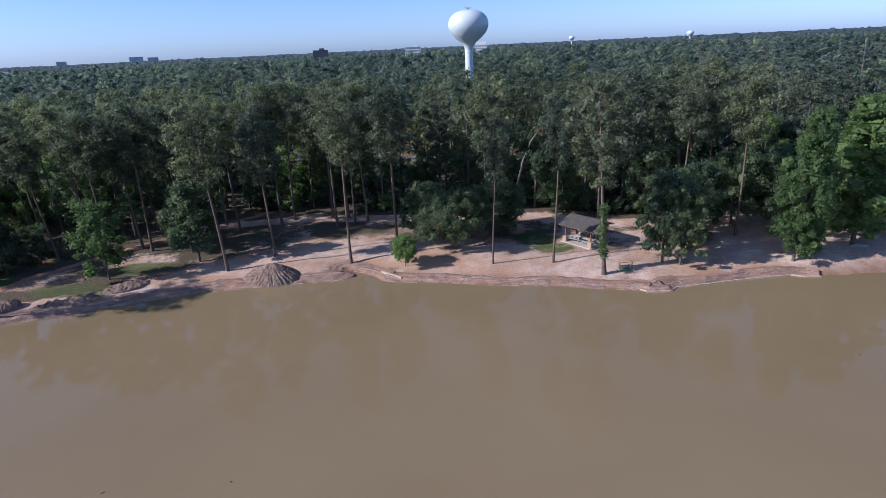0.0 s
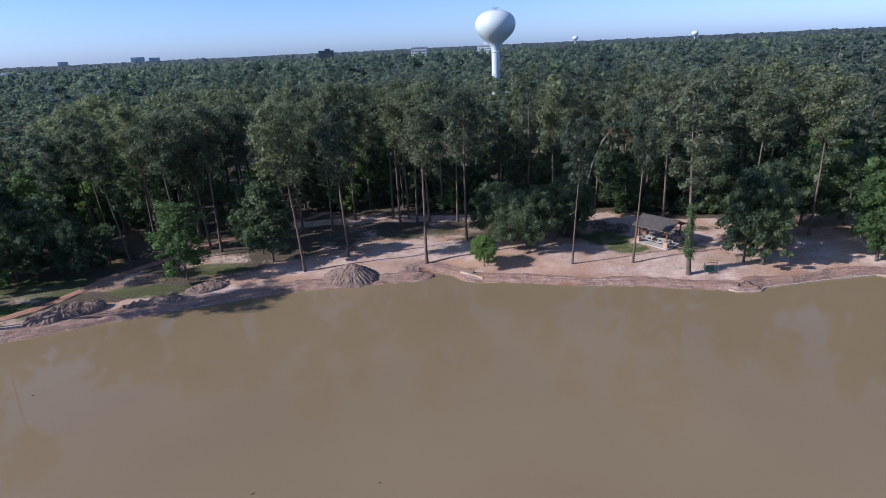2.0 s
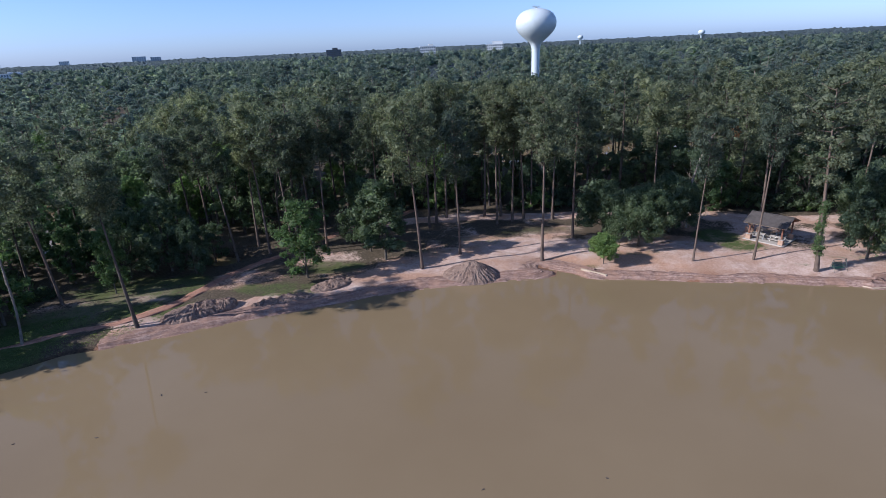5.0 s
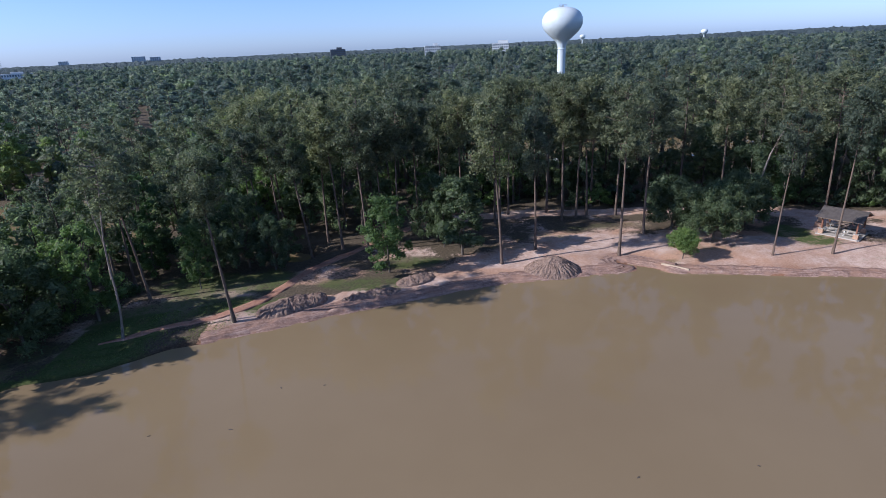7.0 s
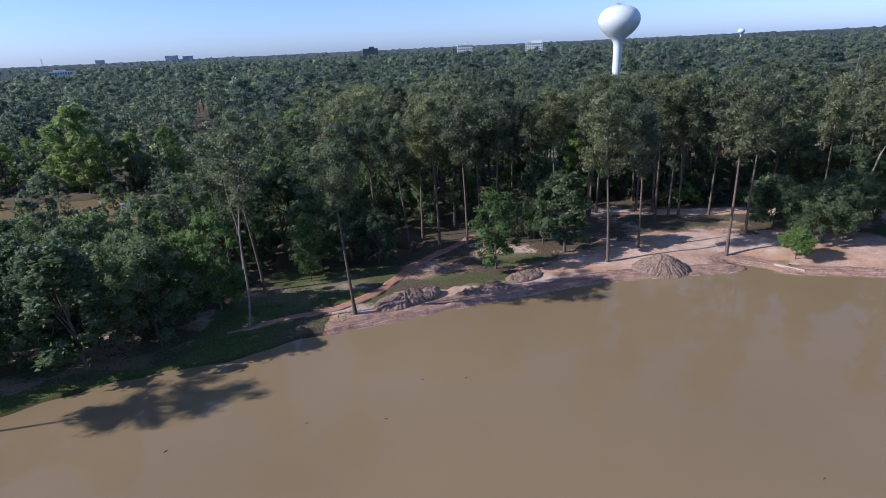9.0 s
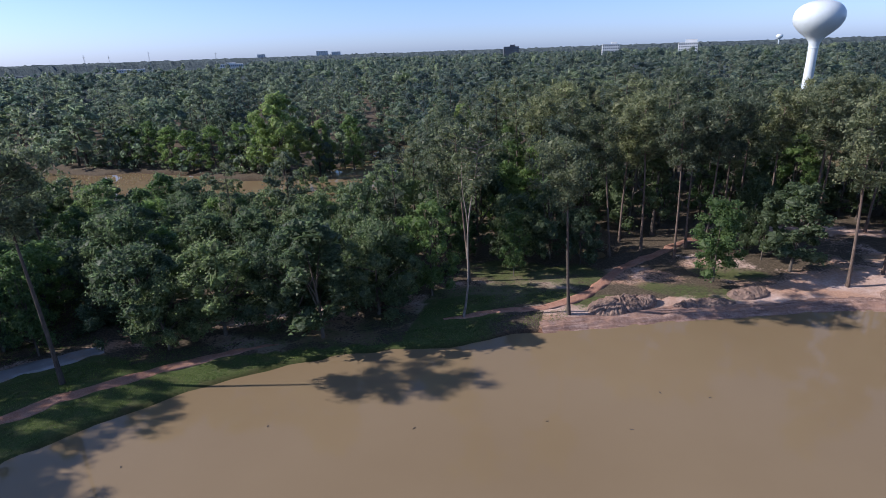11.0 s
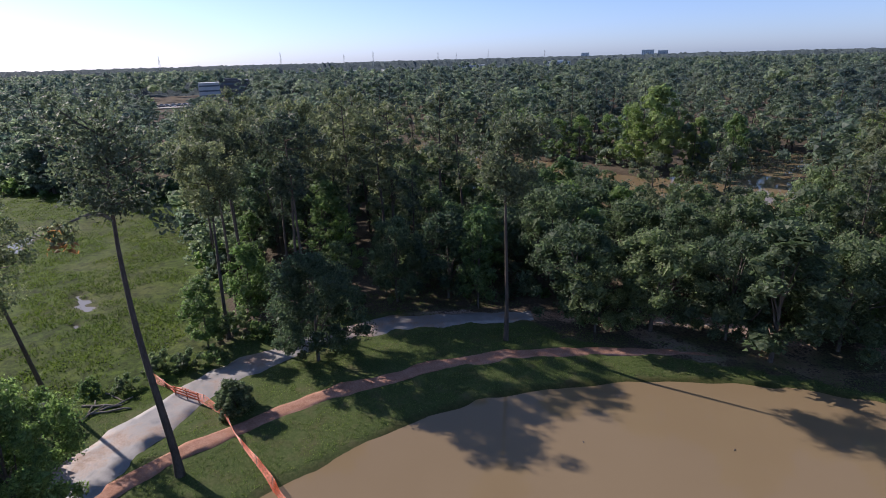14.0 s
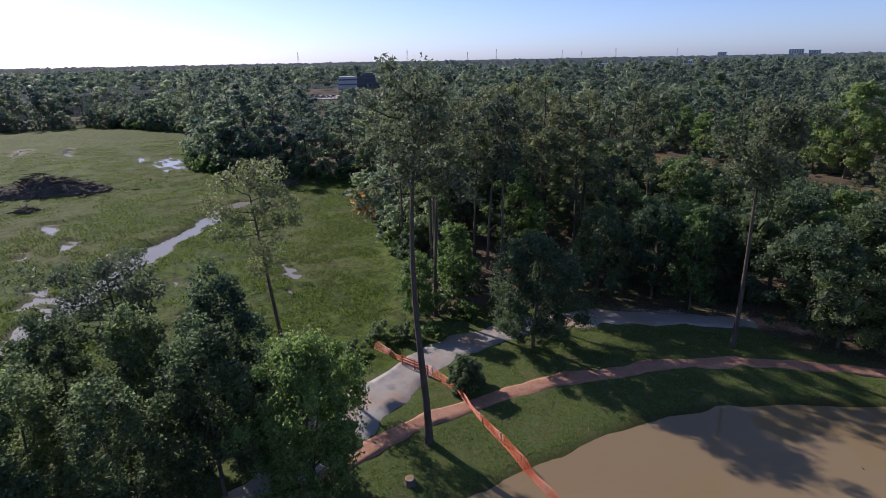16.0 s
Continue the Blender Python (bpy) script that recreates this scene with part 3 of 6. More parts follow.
def bank_material():
    """Washed, layered earth of the eroded bank."""
    m, nt, b = material("eroded_bank")
    xyz = node(nt, "CombineXYZ")
    for name, axis in (("along", "X"), ("across", "Y")):
        a = node(nt, "Attribute")
        a.attribute_name = name
        nt.links.new(a.outputs["Fac"], xyz.inputs[axis])
    layers = node(nt, "Mapping", Scale=(0.22, 3.4, 1.0))
    nt.links.new(xyz.outputs[0], layers.inputs["Vector"])
    pos = node(nt, "TexCoord").outputs["Object"]
    band, clod, mid = noise_tex(nt, 1.0, 5.0, 0.7, layers.outputs[0]), noise_tex(nt, 3.0, 5.0, 0.7, pos), noise_tex(nt, 0.5, 3.0, 0.6, pos)
    f = math_node(nt, "ADD", math_node(nt, "MULTIPLY", band, 0.6), math_node(nt, "MULTIPLY", clod, 0.4))
    col = ramp(nt, f, (0.36, (0.12, 0.072, 0.058)), (0.48, (0.235, 0.150, 0.122)), (0.58, (0.38, 0.265, 0.22)), (0.68, (0.52, 0.395, 0.34)))
    nt.links.new(mix(nt, ramp(nt, mid, (0.45, (0, 0, 0)), (0.6, (0.6, 0.6, 0.6))), col, (0.33, 0.20, 0.145)), b.inputs["Base Color"])
    b.inputs["Roughness"].default_value, b.inputs["Specular IOR Level"].default_value = 0.85, 0.2
    bump(nt, b, f, 0.9, 0.15)
    return m


def build_bank():
    """The low eroded scarp between the sand and the lake, broken into small ledges."""
    p = smooth_line([q for q in SHORE if -74 < q[0] < 46 and q[1] > 40], 0.35)
    t = np.gradient(p, axis=0)
    t /= np.linalg.norm(t, axis=1)[:, None] + 1e-9
    n = np.stack([t[:, 1], -t[:, 0]], 1)
    run = np.concatenate([[0], np.cumsum(np.hypot(*np.diff(p, axis=0).T))])
    D = np.linspace(-0.7, 2.5, 22)
    reach = 0.55 + 0.75 * value_noise(run, run * 0, 7.0, 95)
    cols = []
    for d in D:
        q = p + n * (d * np.where(d > 0, reach, 1.0))[:, None]
        g = ground_z(q[:, 0], q[:, 1])
        ledge = 0.50 * np.clip((d + 0.10) / 0.5, 0, 1) ** 0.7 + 0.16 * np.clip((d - 0.8) / 0.3, 0, 1)
        ledge = ledge * (0.55 + 0.6 * value_noise(run, run * 0 + 7, 5.0, 96)) + (value_noise(q[:, 0], q[:, 1], 0.6, 97) - 0.5) * 0.22 + (value_noise(run, run * 0 + d * 3.0, 1.6, 98) - 0.5) * 0.16
        fade = np.clip((2.5 - d) / 1.1, 0, 1)
        z = np.maximum(g + 0.03, ledge) * fade + (g - 0.06) * (1 - fade)
        cols.append(np.column_stack([q, z if d > -0.5 else np.minimum(z, -0.3)]))
    V = np.stack(cols, 1).reshape(-1, 3)
    A = np.broadcast_to(run[:, None], (len(p), len(D))).ravel()
    me = mesh_from("bank", V, grid_tris(len(D), len(p)), [bank_material()], smooth=True, attributes={"along": A, "across": np.tile(D, len(p))})
    tagged(new("bank", me), "eroded low earth bank with layered ledges above the lake", "bank", kind="structure")


def build_pools():
    """Rainwater standing in the hollows of the meadow, with sky reflection painted in."""
    gx, gy = np.linspace(-425, -136.5, 30), np.linspace(-140, 40, 20)
    X, Y = (a.ravel() for a in np.meshgrid(gx, gy))
    me = mesh_from("pool_water", np.stack([X, Y, np.full_like(X, 0.005)], 1), grid_tris(len(gx), len(gy)), [M_POOL], smooth=True)
    tagged(new("pool_water", me), "pale grey rainwater in the meadow hollows, sky reflection painted into the colour", "water", kind="structure")


def build_strip(name, line, width, mat, label, category, lift=0.06, ragged=0.45):
    """A path or road laid over the ground."""
    p = smooth_line(line, 0.6)
    t = np.gradient(p, axis=0)
    t /= np.linalg.norm(t, axis=1)[:, None]
    n = np.stack([-t[:, 1], t[:, 0]], 1)
    s = np.arange(len(p)) * 0.6
    cols = []
    span_w = np.interp(np.linspace(0, 1, len(p)), np.linspace(0, 1, len(width)), width) if isinstance(width, list) else np.full(len(p), width)
    for k, f in enumerate((-0.54, -0.5, -0.2, 0.1, 0.35, 0.5, 0.54)):
        wob = (value_noise(s, s * 0 + k, 1.4, 21) - 0.5) * ragged * (abs(f) > 0.45)
        q = p + n * (f * span_w + wob)[:, None]
        z = ground_z(q[:, 0], q[:, 1]) + (lift if abs(f) < 0.52 else -0.10)
        cols.append(np.column_stack([q, np.maximum(z, 0.02) if abs(f) < 0.52 else z]))
    V = np.stack(cols, 1).reshape(-1, 3)
    me = mesh_from(name, V, grid_tris(len(cols), len(p))[:, ::-1], [mat], smooth=True)
    tagged(new(name, me), label, category, kind="structure")


build_ground()
build_bank()
build_pools()
build_water()
build_strip("path", PATH_LINE[:15], [1.5] * 12 + [1.3, 0.9, 0.3], M_PATH, "red crushed-stone footpath narrowing to nothing under the trees", "path", 0.05, 0.75)
build_strip("path", PATH_LINE[16:], [0.4, 1.0] + [1.35] * 9, M_PATH, "winding red crushed-stone footpath along the lake bank", "path", 0.05, 0.75)
build_strip("road", ROAD_LINE[:-2], [5.2, 5.2, 5.1, 4.8, 4.2, 3.7, 3.4, 3.4, 3.4, 3.2, 2.6, 1.8], M_ROAD, "worn pale concrete service road with damp streaks", "road", 0.05, 1.3)

# ---- trees ----


def unit(rng, n):
    v = rng.normal(size=(n, 3))
    return v / np.linalg.norm(v, axis=1)[:, None]


ICO_V = np.array([(0, 0, 1)] + [(0.894 * math.cos(k * 1.2566), 0.894 * math.sin(k * 1.2566), 0.447) for k in range(5)]
                 + [(0.894 * math.cos(k * 1.2566 + 0.6283), 0.894 * math.sin(k * 1.2566 + 0.6283), -0.447) for k in range(5)] + [(0, 0, -1)])
ICO_F = np.array([f for k in range(5) for f in ((0, 1 + k, 1 + (k + 1) % 5), (1 + k, 6 + k, 1 + (k + 1) % 5), (1 + (k + 1) % 5, 6 + k, 6 + (k + 1) % 5), (11, 6 + (k + 1) % 5, 6 + k))])


def leaf_cloud(rng, centres, radii, n, size, up=0.12, out=0.55, slim=0.62, whole=True, core=0.0):
    """Leaf tufts scattered through rounded masses: diamonds of two triangles, or single triangles, over a lumpy dark heart."""
    mid_c = centres.mean(0)
    ext = np.abs(centres - mid_c).max(0) + 0.5
    face = (centres - mid_c) / ext
    C, R, W = np.repeat(centres, n, 0), np.repeat(radii, n, 0), np.repeat(face, n, 0)
    d = unit(rng, len(C))
    r = (0.30 + 0.75 * rng.random((len(C), 1)) ** 0.6) if core == 0 else (0.52 + 0.60 * rng.random((len(C), 1)) ** 0.8)
    P = C + d * R * r
    N = unit(rng, len(C)) + d * out + W * 0.35 + np.array([0, 0, up])
    N /= np.linalg.norm(N, axis=1)[:, None]
    T = np.cross(N, unit(rng, len(C)))
    T /= np.linalg.norm(T, axis=1)[:, None] + 1e-9
    B = np.cross(N, T)
    s = size * (0.55 + 0.9 * rng.random((len(C), 1)))
    k = np.arange(len(C))[:, None]
    if whole:
        V = np.stack([P + T * s, P + B * s * slim, P - T * s, P - B * s * slim], 1).reshape(-1, 3)
        F = np.concatenate([k * 4 + [[0, 1, 2]], k * 4 + [[0, 2, 3]]], 0)
    else:
        V = np.stack([P + T * s, P + B * s * slim - T * s * 0.5, P - B * s * slim - T * s * 0.5], 1).reshape(-1, 3)
        F = k * 3 + [[0, 1, 2]]
    if core > 0:
        m = len(centres)
        a = rng.random(m) * 6.28
        ca, sa = np.cos(a)[:, None], np.sin(a)[:, None]
        axes = np.stack([ICO_V[None, :, 0] * ca - ICO_V[None, :, 1] * sa, ICO_V[None, :, 0] * sa + ICO_V[None, :, 1] * ca, np.broadcast_to(ICO_V[None, :, 2], (m, 12))], 2)
        axes = axes * (0.72 + 0.56 * rng.random((m, 12, 1)))
        K = (centres[:, None] + axes * radii[:, None] * core)[:, ICO_F]
        K = (K + rng.normal(size=K.shape) * radii[:, None, None, :1] * core * 0.13).reshape(-1, 3)
        F = np.vstack([F, np.arange(len(K)).reshape(-1, 3) + len(V)])
        V = np.vstack([V, K])
    return V, F


def trunk_line(rng, h, wobble, lean=(0, 0), n=9):
    z = np.linspace(0, 1, n)
    a, b = rng.random(2) * 6.28
    x = lean[0] * z ** 1.2 + wobble * (np.sin(a + z * 3.1) - np.sin(a)) * z
    y = lean[1] * z ** 1.2 + wobble * (np.sin(b + z * 2.6) - np.sin(b)) * z
    return np.stack([x, y, z * h], 1)


def at_height(line, z):
    return np.array([np.interp(z, line[:, 2], line[:, i]) for i in range(3)])


def pine_shape(rng, h=25.0, bare=0.52, spread_r=3.4, branches=26, tufts=34, size=0.30, line=None, thick=0.27, sides=7, whole=True, limbs=True, fullness=1.0, core=0.62, ends=3, flat=0.92):
    """Wood and crown arrays of a tall loblolly pine: bare trunk, short whorled limbs, tufts at their ends."""
    line = trunk_line(rng, h, 0.35) if line is None else line
    rad = thick * (1 - 0.86 * np.linspace(0, 1, len(line)) ** 1.2)
    rad[0] *= 1.35
    wood = [tube(line, rad, sides)]
    C, R = [], []
    for i in range(branches):
        f = (i + rng.random()) / branches
        z = h * (bare + (0.985 - bare) * f)
        base = at_height(line, z)
        reach = spread_r * (0.35 + 0.65 * math.sin(math.pi * min(1, 0.25 + 0.75 * (1 - f)))) * (0.55 + 0.75 * rng.random())
        reach *= 1.0 if f < 0.75 else (1.25 - f) * 2
        ang = i * 2.4 + rng.normal() * 0.5
        rise = reach * (0.10 + 0.45 * f + 0.2 * rng.normal() * 0.6)
        tip = base + np.array([math.cos(ang) * reach, math.sin(ang) * reach, rise])
        if limbs:
            mid_p = (base + tip) / 2 + np.array([0, 0, -0.08 * reach])
            wood.append(tube([base, mid_p, tip], [0.075, 0.05, 0.02], 3))
        for g in (((0.95, 0.5) if reach > 2.2 else (0.85,)) if ends == 3 else ((0.95, 0.5) if ends == 2 and reach > 1.8 else (0.75,))):
            C.append(base + (tip - base) * g + rng.normal(size=3) * 0.28)
            k = (0.55 + 0.62 * rng.random() ** 1.3) * fullness
            R.append([k * 1.12, k * 1.12, k * flat])
    C.append(line[-1] + np.array([0, 0, 0.1]))
    R.append([0.7, 0.7, 0.9])
    return join(wood), leaf_cloud(rng, np.array(C), np.array(R), tufts, size, 0.12, 0.5, 0.5, whole, core)


def leafy_shape(rng, h=11.0, r=4.8, base=0.14, clumps=60, leaves=60, size=0.27, taper=0.6, thick=0.22, whole=True, limbs=9, clump_r=1.15, core=0.78):
    """Wood and crown arrays of a broad-leaved tree: short trunk, spreading limbs, clumps all through the crown."""
    stem = trunk_line(rng, h * 0.8, 0.35)
    wood = [tube(stem, thick * (1 - 0.8 * np.linspace(0, 1, len(stem))), 7)]
    m = clumps
    t = (np.arange(m) + rng.random(m)) / m
    prof = np.clip(1 - np.abs((t - 0.36) / 0.68) ** 2.2, 0.04, 1) ** 0.6
    ang = np.arange(m) * 2.39996 + rng.normal(size=m) * 0.5
    a1, a2, a3 = rng.random(3) * 6.28
    lump = 1 + 0.16 * np.sin(ang * 2 + a1) + 0.14 * np.sin(ang * 3 + t * 7 + a2) + 0.10 * np.sin(ang + t * 11 + a3)
    rr = r * prof * np.sqrt(0.12 + 0.88 * rng.random(m)) * lump * 0.92
    z0, zc = h * base + 0.4, h * (1 - base) - 0.9
    C = np.stack([np.cos(ang) * rr, np.sin(ang) * rr, z0 + t * zc + rng.normal(size=m) * 0.25], 1)
    k = clump_r * (0.50 + 0.85 * rng.random(clumps) ** 1.4) * (0.65 + 0.07 * r)
    R = np.stack([k * 1.05, k * 1.05, k * 0.95], 1)
    for i in range(limbs):
        tip = C[int(rng.integers(len(C)))] * 0.9
        a = at_height(stem, min(stem[-1, 2], h * (0.12 + 0.45 * rng.random())))
        wood.append(tube([a, (a + tip) / 2 + np.array([0, 0, 0.3]), tip], [thick * 0.5, thick * 0.3, 0.03], 4))
    return join(wood), leaf_cloud(rng, C, R, leaves, size, 0.12, 0.5, 0.66, whole, core)


def tree_thing(name, wood, crown, bark, leaf, m, label, category, group=""):
    ob = empty(name, m, label, category, group)
    part("trunk", mesh_from("trunk", *wood, [bark], smooth=True), bark, ob)
    part("crown", mesh_from("crown", *crown, [leaf], smooth=True), leaf, ob)
    return ob


PROTO = {}


def proto(key, name, shape, bark, leaf, label, category, group=""):
    PROTO.setdefault(key, []).append((name, shape, bark, leaf, label, category, group))


USED = {}


def grow(key, x, y, h=None, rng=None, lean=0.0, lean_to=0.0, wide=1.0, variant=None, label=""):
    """Plants a tree of a kind: the first of a variant is built there, the rest are copies of it."""
    rng = rng or RNG
    opts = PROTO[key]
    i = int(rng.integers(len(opts))) if variant is None else variant
    name, (wood, crown), bark, leaf, lab, cat, group = opts[i]
    full = float(max(crown[0][:, 2].max(), wood[0][:, 2].max()))
    s = 1.0 if h is None else h / full
    turn = rng.random() * 6.28
    if (key, i) not in USED:
        ob = tree_thing(name, wood, crown, bark, leaf, Matrix.Identity(4), lab, cat, group)
        USED[(key, i)] = ob
        z = height_at(x, y) - 0.12
        tilt = Matrix.Rotation(radians(lean), 4, Vector((-math.sin(radians(lean_to)), math.cos(radians(lean_to)), 0)))
        ob.matrix_world = Matrix.Translation((x, y, z)) @ tilt @ Matrix.Rotation(turn, 4, "Z") @ Matrix.Diagonal((s * wide, s * wide, s, 1))
        return tagged(ob, label)
    src = USED[(key, i)]
    z = height_at(x, y) - 0.12
    tilt = Matrix.Rotation(radians(lean), 4, Vector((-math.sin(radians(lean_to)), math.cos(radians(lean_to)), 0)))
    m = Matrix.Translation((x, y, z)) @ tilt @ Matrix.Rotation(turn, 4, "Z")
    ob = copy_thing(src, m)
    ob.matrix_basis = m @ Matrix.Diagonal((s * wide, s * wide, s, 1))
    return tagged(ob, label)


RNG = np.random.default_rng(11)
PINES, LEAFY = "pines of the wood", "broad-leaved trees of the wood"
for k in range(6):
    r = np.random.default_rng(100 + k)
    proto("pine", "pine_tree", pine_shape(r, 25, 0.54 + 0.05 * (k % 3), 3.3 + 0.3 * (k % 2), 26, 110, 0.21, whole=False, thick=0.225, fullness=1.3, core=0.48), M_BARK, M_PINE, "tall pine with a bare straight trunk and tufted dark green crown", "pine tree", PINES)
for k in range(5):
    r = np.random.default_rng(120 + k)
    proto("pine_back", "pine_tree", pine_shape(r, 24, 0.42, 3.2, 20, 64, 0.19, sides=5, whole=False, fullness=1.35, ends=3, core=0.52), M_BARK_SHADED, M_PINE, "tall dark green pine standing close among other woodland trees", "pine tree", PINES)
for k in range(4):
    r = np.random.default_rng(140 + k)
    proto("oak", "oak_tree", leafy_shape(r, 11.5, 5.0, 0.13, 64, 150, 0.145, whole=False, clump_r=1.1, core=0.62), M_BARK_OAK, M_OAK, "broad dark green oak with a low dense crown", "oak tree", LEAFY)
for k in range(4):
    r = np.random.default_rng(150 + k)
    proto("oak_back", "oak_tree", leafy_shape(r, 13, 4.6, 0.12, 42, 74, 0.18, whole=False, clump_r=1.2, core=0.62), M_BARK_OAK, M_OAK, "dense green broad-leaved tree among the woodland", "oak tree", LEAFY)
for k in range(3):
    r = np.random.default_rng(160 + k)
    proto("slim", "sweetgum_tree", leafy_shape(r, 13, 2.9, 0.16, 46, 90, 0.19, 0.8, 0.15, whole=False, core=0.6), M_BARK_OAK, M_FRESH, "slender young tree with fresh green leaves", "sweetgum tree", LEAFY)
for k in range(2):
    r = np.random.default_rng(170 + k)
    proto("fresh_back", "sweetgum_tree", leafy_shape(r, 15, 4.2, 0.10, 44, 74, 0.18, whole=False, clump_r=1.15, core=0.62), M_BARK_OAK, M_FRESH, "leafy bright green tree among the darker woodland", "sweetgum tree", LEAFY)
for k in range(2):
    r = np.random.default_rng(175 + k)
    proto("slim_dark", "young_oak", leafy_shape(r, 12, 2.5, 0.17, 54, 80, 0.19, 0.8, 0.15, whole=False, clump_r=0.95, core=0.7), M_BARK_OAK, M_OAK, "slender young tree with dark green leaves", "tree", LEAFY)
r = np.random.default_rng(178)
proto("oak_open", "oak_tree", leafy_shape(r, 12.8, 4.0, 0.15, 84, 100, 0.16, whole=False, clump_r=0.95, core=0.62), M_BARK_OAK, M_OAK, "open-crowned oak on the sandy clearing", "oak tree", LEAFY)
r = np.random.default_rng(179)
proto("pine_top", "pine_tree", pine_shape(r, 23, 0.70, 3.7, 26, 150, 0.19, whole=False, thick=0.24, fullness=1.25, core=0.42), M_BARK_SHADED, M_PINE, "tall pine with a compact crown high on a bare trunk", "pine tree", PINES)
r = np.random.default_rng(180)
proto("lime", "elm_tree", leafy_shape(r, 18, 5.4, 0.10, 90, 100, 0.20, whole=False, clump_r=1.1), M_BARK_OAK, M_LIME, "large yellow-green tree standing out of the dark wood", "elm tree", LEAFY)
r = np.random.default_rng(181)
proto("round", "small_tree", leafy_shape(r, 5.0, 2.25, 0.29, 120, 90, 0.095, 0.7, 0.085, clump_r=0.62, whole=False, core=0.55), M_BARK_OAK, M_FRESH, "small round green tree on the sandy bank", "small tree")
for k in range(2):
    r = np.random.default_rng(183 + k)
    proto("clearing_oak", "oak_tree", leafy_shape(r, 9.6, 5.6, 0.21, 130, 130, 0.135, thick=0.2, clump_r=0.95, whole=False, core=0.58), M_BARK_OAK, M_OAK, "wide round-crowned dark green oak on the sandy clearing", "oak tree", LEAFY)
r = np.random.default_rng(182)
proto("bush", "bush", leafy_shape(r, 3.2, 1.6, 0.0, 110, 90, 0.06, 0.6, 0.06, clump_r=0.5, whole=False, core=0.75), M_BARK_OAK, M_OAK, "rounded dark green bush beside the road", "bush")
for k in range(3):
    r = np.random.default_rng(185 + k)
    proto("near", "oak_tree", leafy_shape(r, 12, 4.6, 0.12, 110, 210, 0.125, whole=False, clump_r=1.0, core=0.5), M_BARK_OAK, M_OAK if k == 2 else M_FRESH, "dense dark oak beside the flooded road", "oak tree", LEAFY)
for k in range(2):
    r = np.random.default_rng(190 + k)
    proto("brush", "bush", leafy_shape(r, 3.6, 2.4, 0.0, 22, 24, 0.24, 0.6, 0.06, clump_r=0.8, whole=False, limbs=2), M_BARK_OAK, M_FRESH if k == 0 else M_OAK, "leafy undergrowth bush below the trees", "bush", "undergrowth")
r = np.random.default_rng(195)
proto("tall_vine", "sweetgum_tree", leafy_shape(r, 20, 3.5, 0.08, 120, 80, 0.18, thick=0.25, whole=False), M_BARK_OAK, M_FRESH, "tall tree wrapped in bright green climbing vines", "sweetgum tree", LEAFY)
for k in range(3):
    r = np.random.default_rng(197 + k)
    proto("near_slim", "young_oak", leafy_shape(r, 13, 2.9, 0.10, 78, 165, 0.125, thick=0.15, whole=False, clump_r=1.0, core=0.45), M_BARK_OAK, M_OAK, "slender leafy tree in the damp verge by the road", "tree", LEAFY)

# ---- trees that stand by themselves ----
HAND = [(-103, 150), (-120.8, -1.55), (-82.3, 55.2), (5.6, 88.3), (15.6, 69.4), (-139.4, -7.1), (-135, -20.2), (15.6, 81.5)]


def stand(key, x, y, h, lean=0.0, lean_to=0.0, wide=1.0, variant=None, label=""):
    HAND.append((x, y))
    return grow(key, x, y, h, None, lean, lean_to, wide, variant, label)


for x, y, h, lean, to in ((-36.8, 73.8, 25.5, 2, 180), (-31.4, 78.6, 23, 0, 0), (-19.4, 76.4, 25.5, 0, 0), (-13.5, 84.4, 25.5, 1, 180),
                          (-84, 64.8, 22, 4, 180), (-89, 70, 23, 0, 0),
                          (-20.1, 95.7, 25, 2, 180), (-22.2, 94.6, 24, 0, 0), (-24, 98, 25, 2, 180), (-15.1, 95.3, 24, 1, 0), (-18, 102, 25, 0, 0), (1, 91, 24, 0, 0),
                          (-77.3, 89.5, 24, 2, 180), (-64.7, 85.3, 22, 0, 0), (-72.4, 85.2, 24, 0, 0), (-73.9, 92.1, 25, 2, 180), (-36.8, 92, 24, 0, 0), (-35.7, 95.4, 25, 0, 0), (-27, 98.1, 25, 2, 0), (-25, 92.9, 24, 1, 180), (-66, 79.6, 22, 5, 190), (-61.5, 81.5, 24, 2, 160), (-57, 79.2, 23, 1, 200), (-52.6, 82.4, 24, 2, 20), (-49.7, 87.8, 23, 0, 0), (-55, 84, 22, 3, 180), (-42.2, 92.5, 24, 2, 180),
                          (-34, 98, 25, 0, 0), (-145.5, 13.3, 25, 2, 180), (-150.5, 16.8, 24, 3, 200), (-156.5, 18.8, 25, 0, 0), (-148, 22.8, 25, 2, 90), (-142, 20.8, 24, 0, 0), (-162.5, 17.3, 24, 2, 180), (-46, 96, 23, 2, 200), (31, 86, 24, 0, 0), (20, 93, 24, 0, 0), (38, 82, 24, 0, 0), (-74, 79.3, 21, 2, 180)):
    stand("pine", x, y, h, lean, to, variant=None)
stand("pine", 1.2, 73.5, 20.5, 1, 0, wide=0.72)
stand("pine", 9.6, 73.8, 23, 2, 0, wide=0.8)
stand("pine_top", -117.3, 31.0, 24.5, 1, 20)
stand("pine_top", -139.4, 9.7, 22.6)
stand("pine_top", -70.1, 58.2, 21.5, 4, 180)
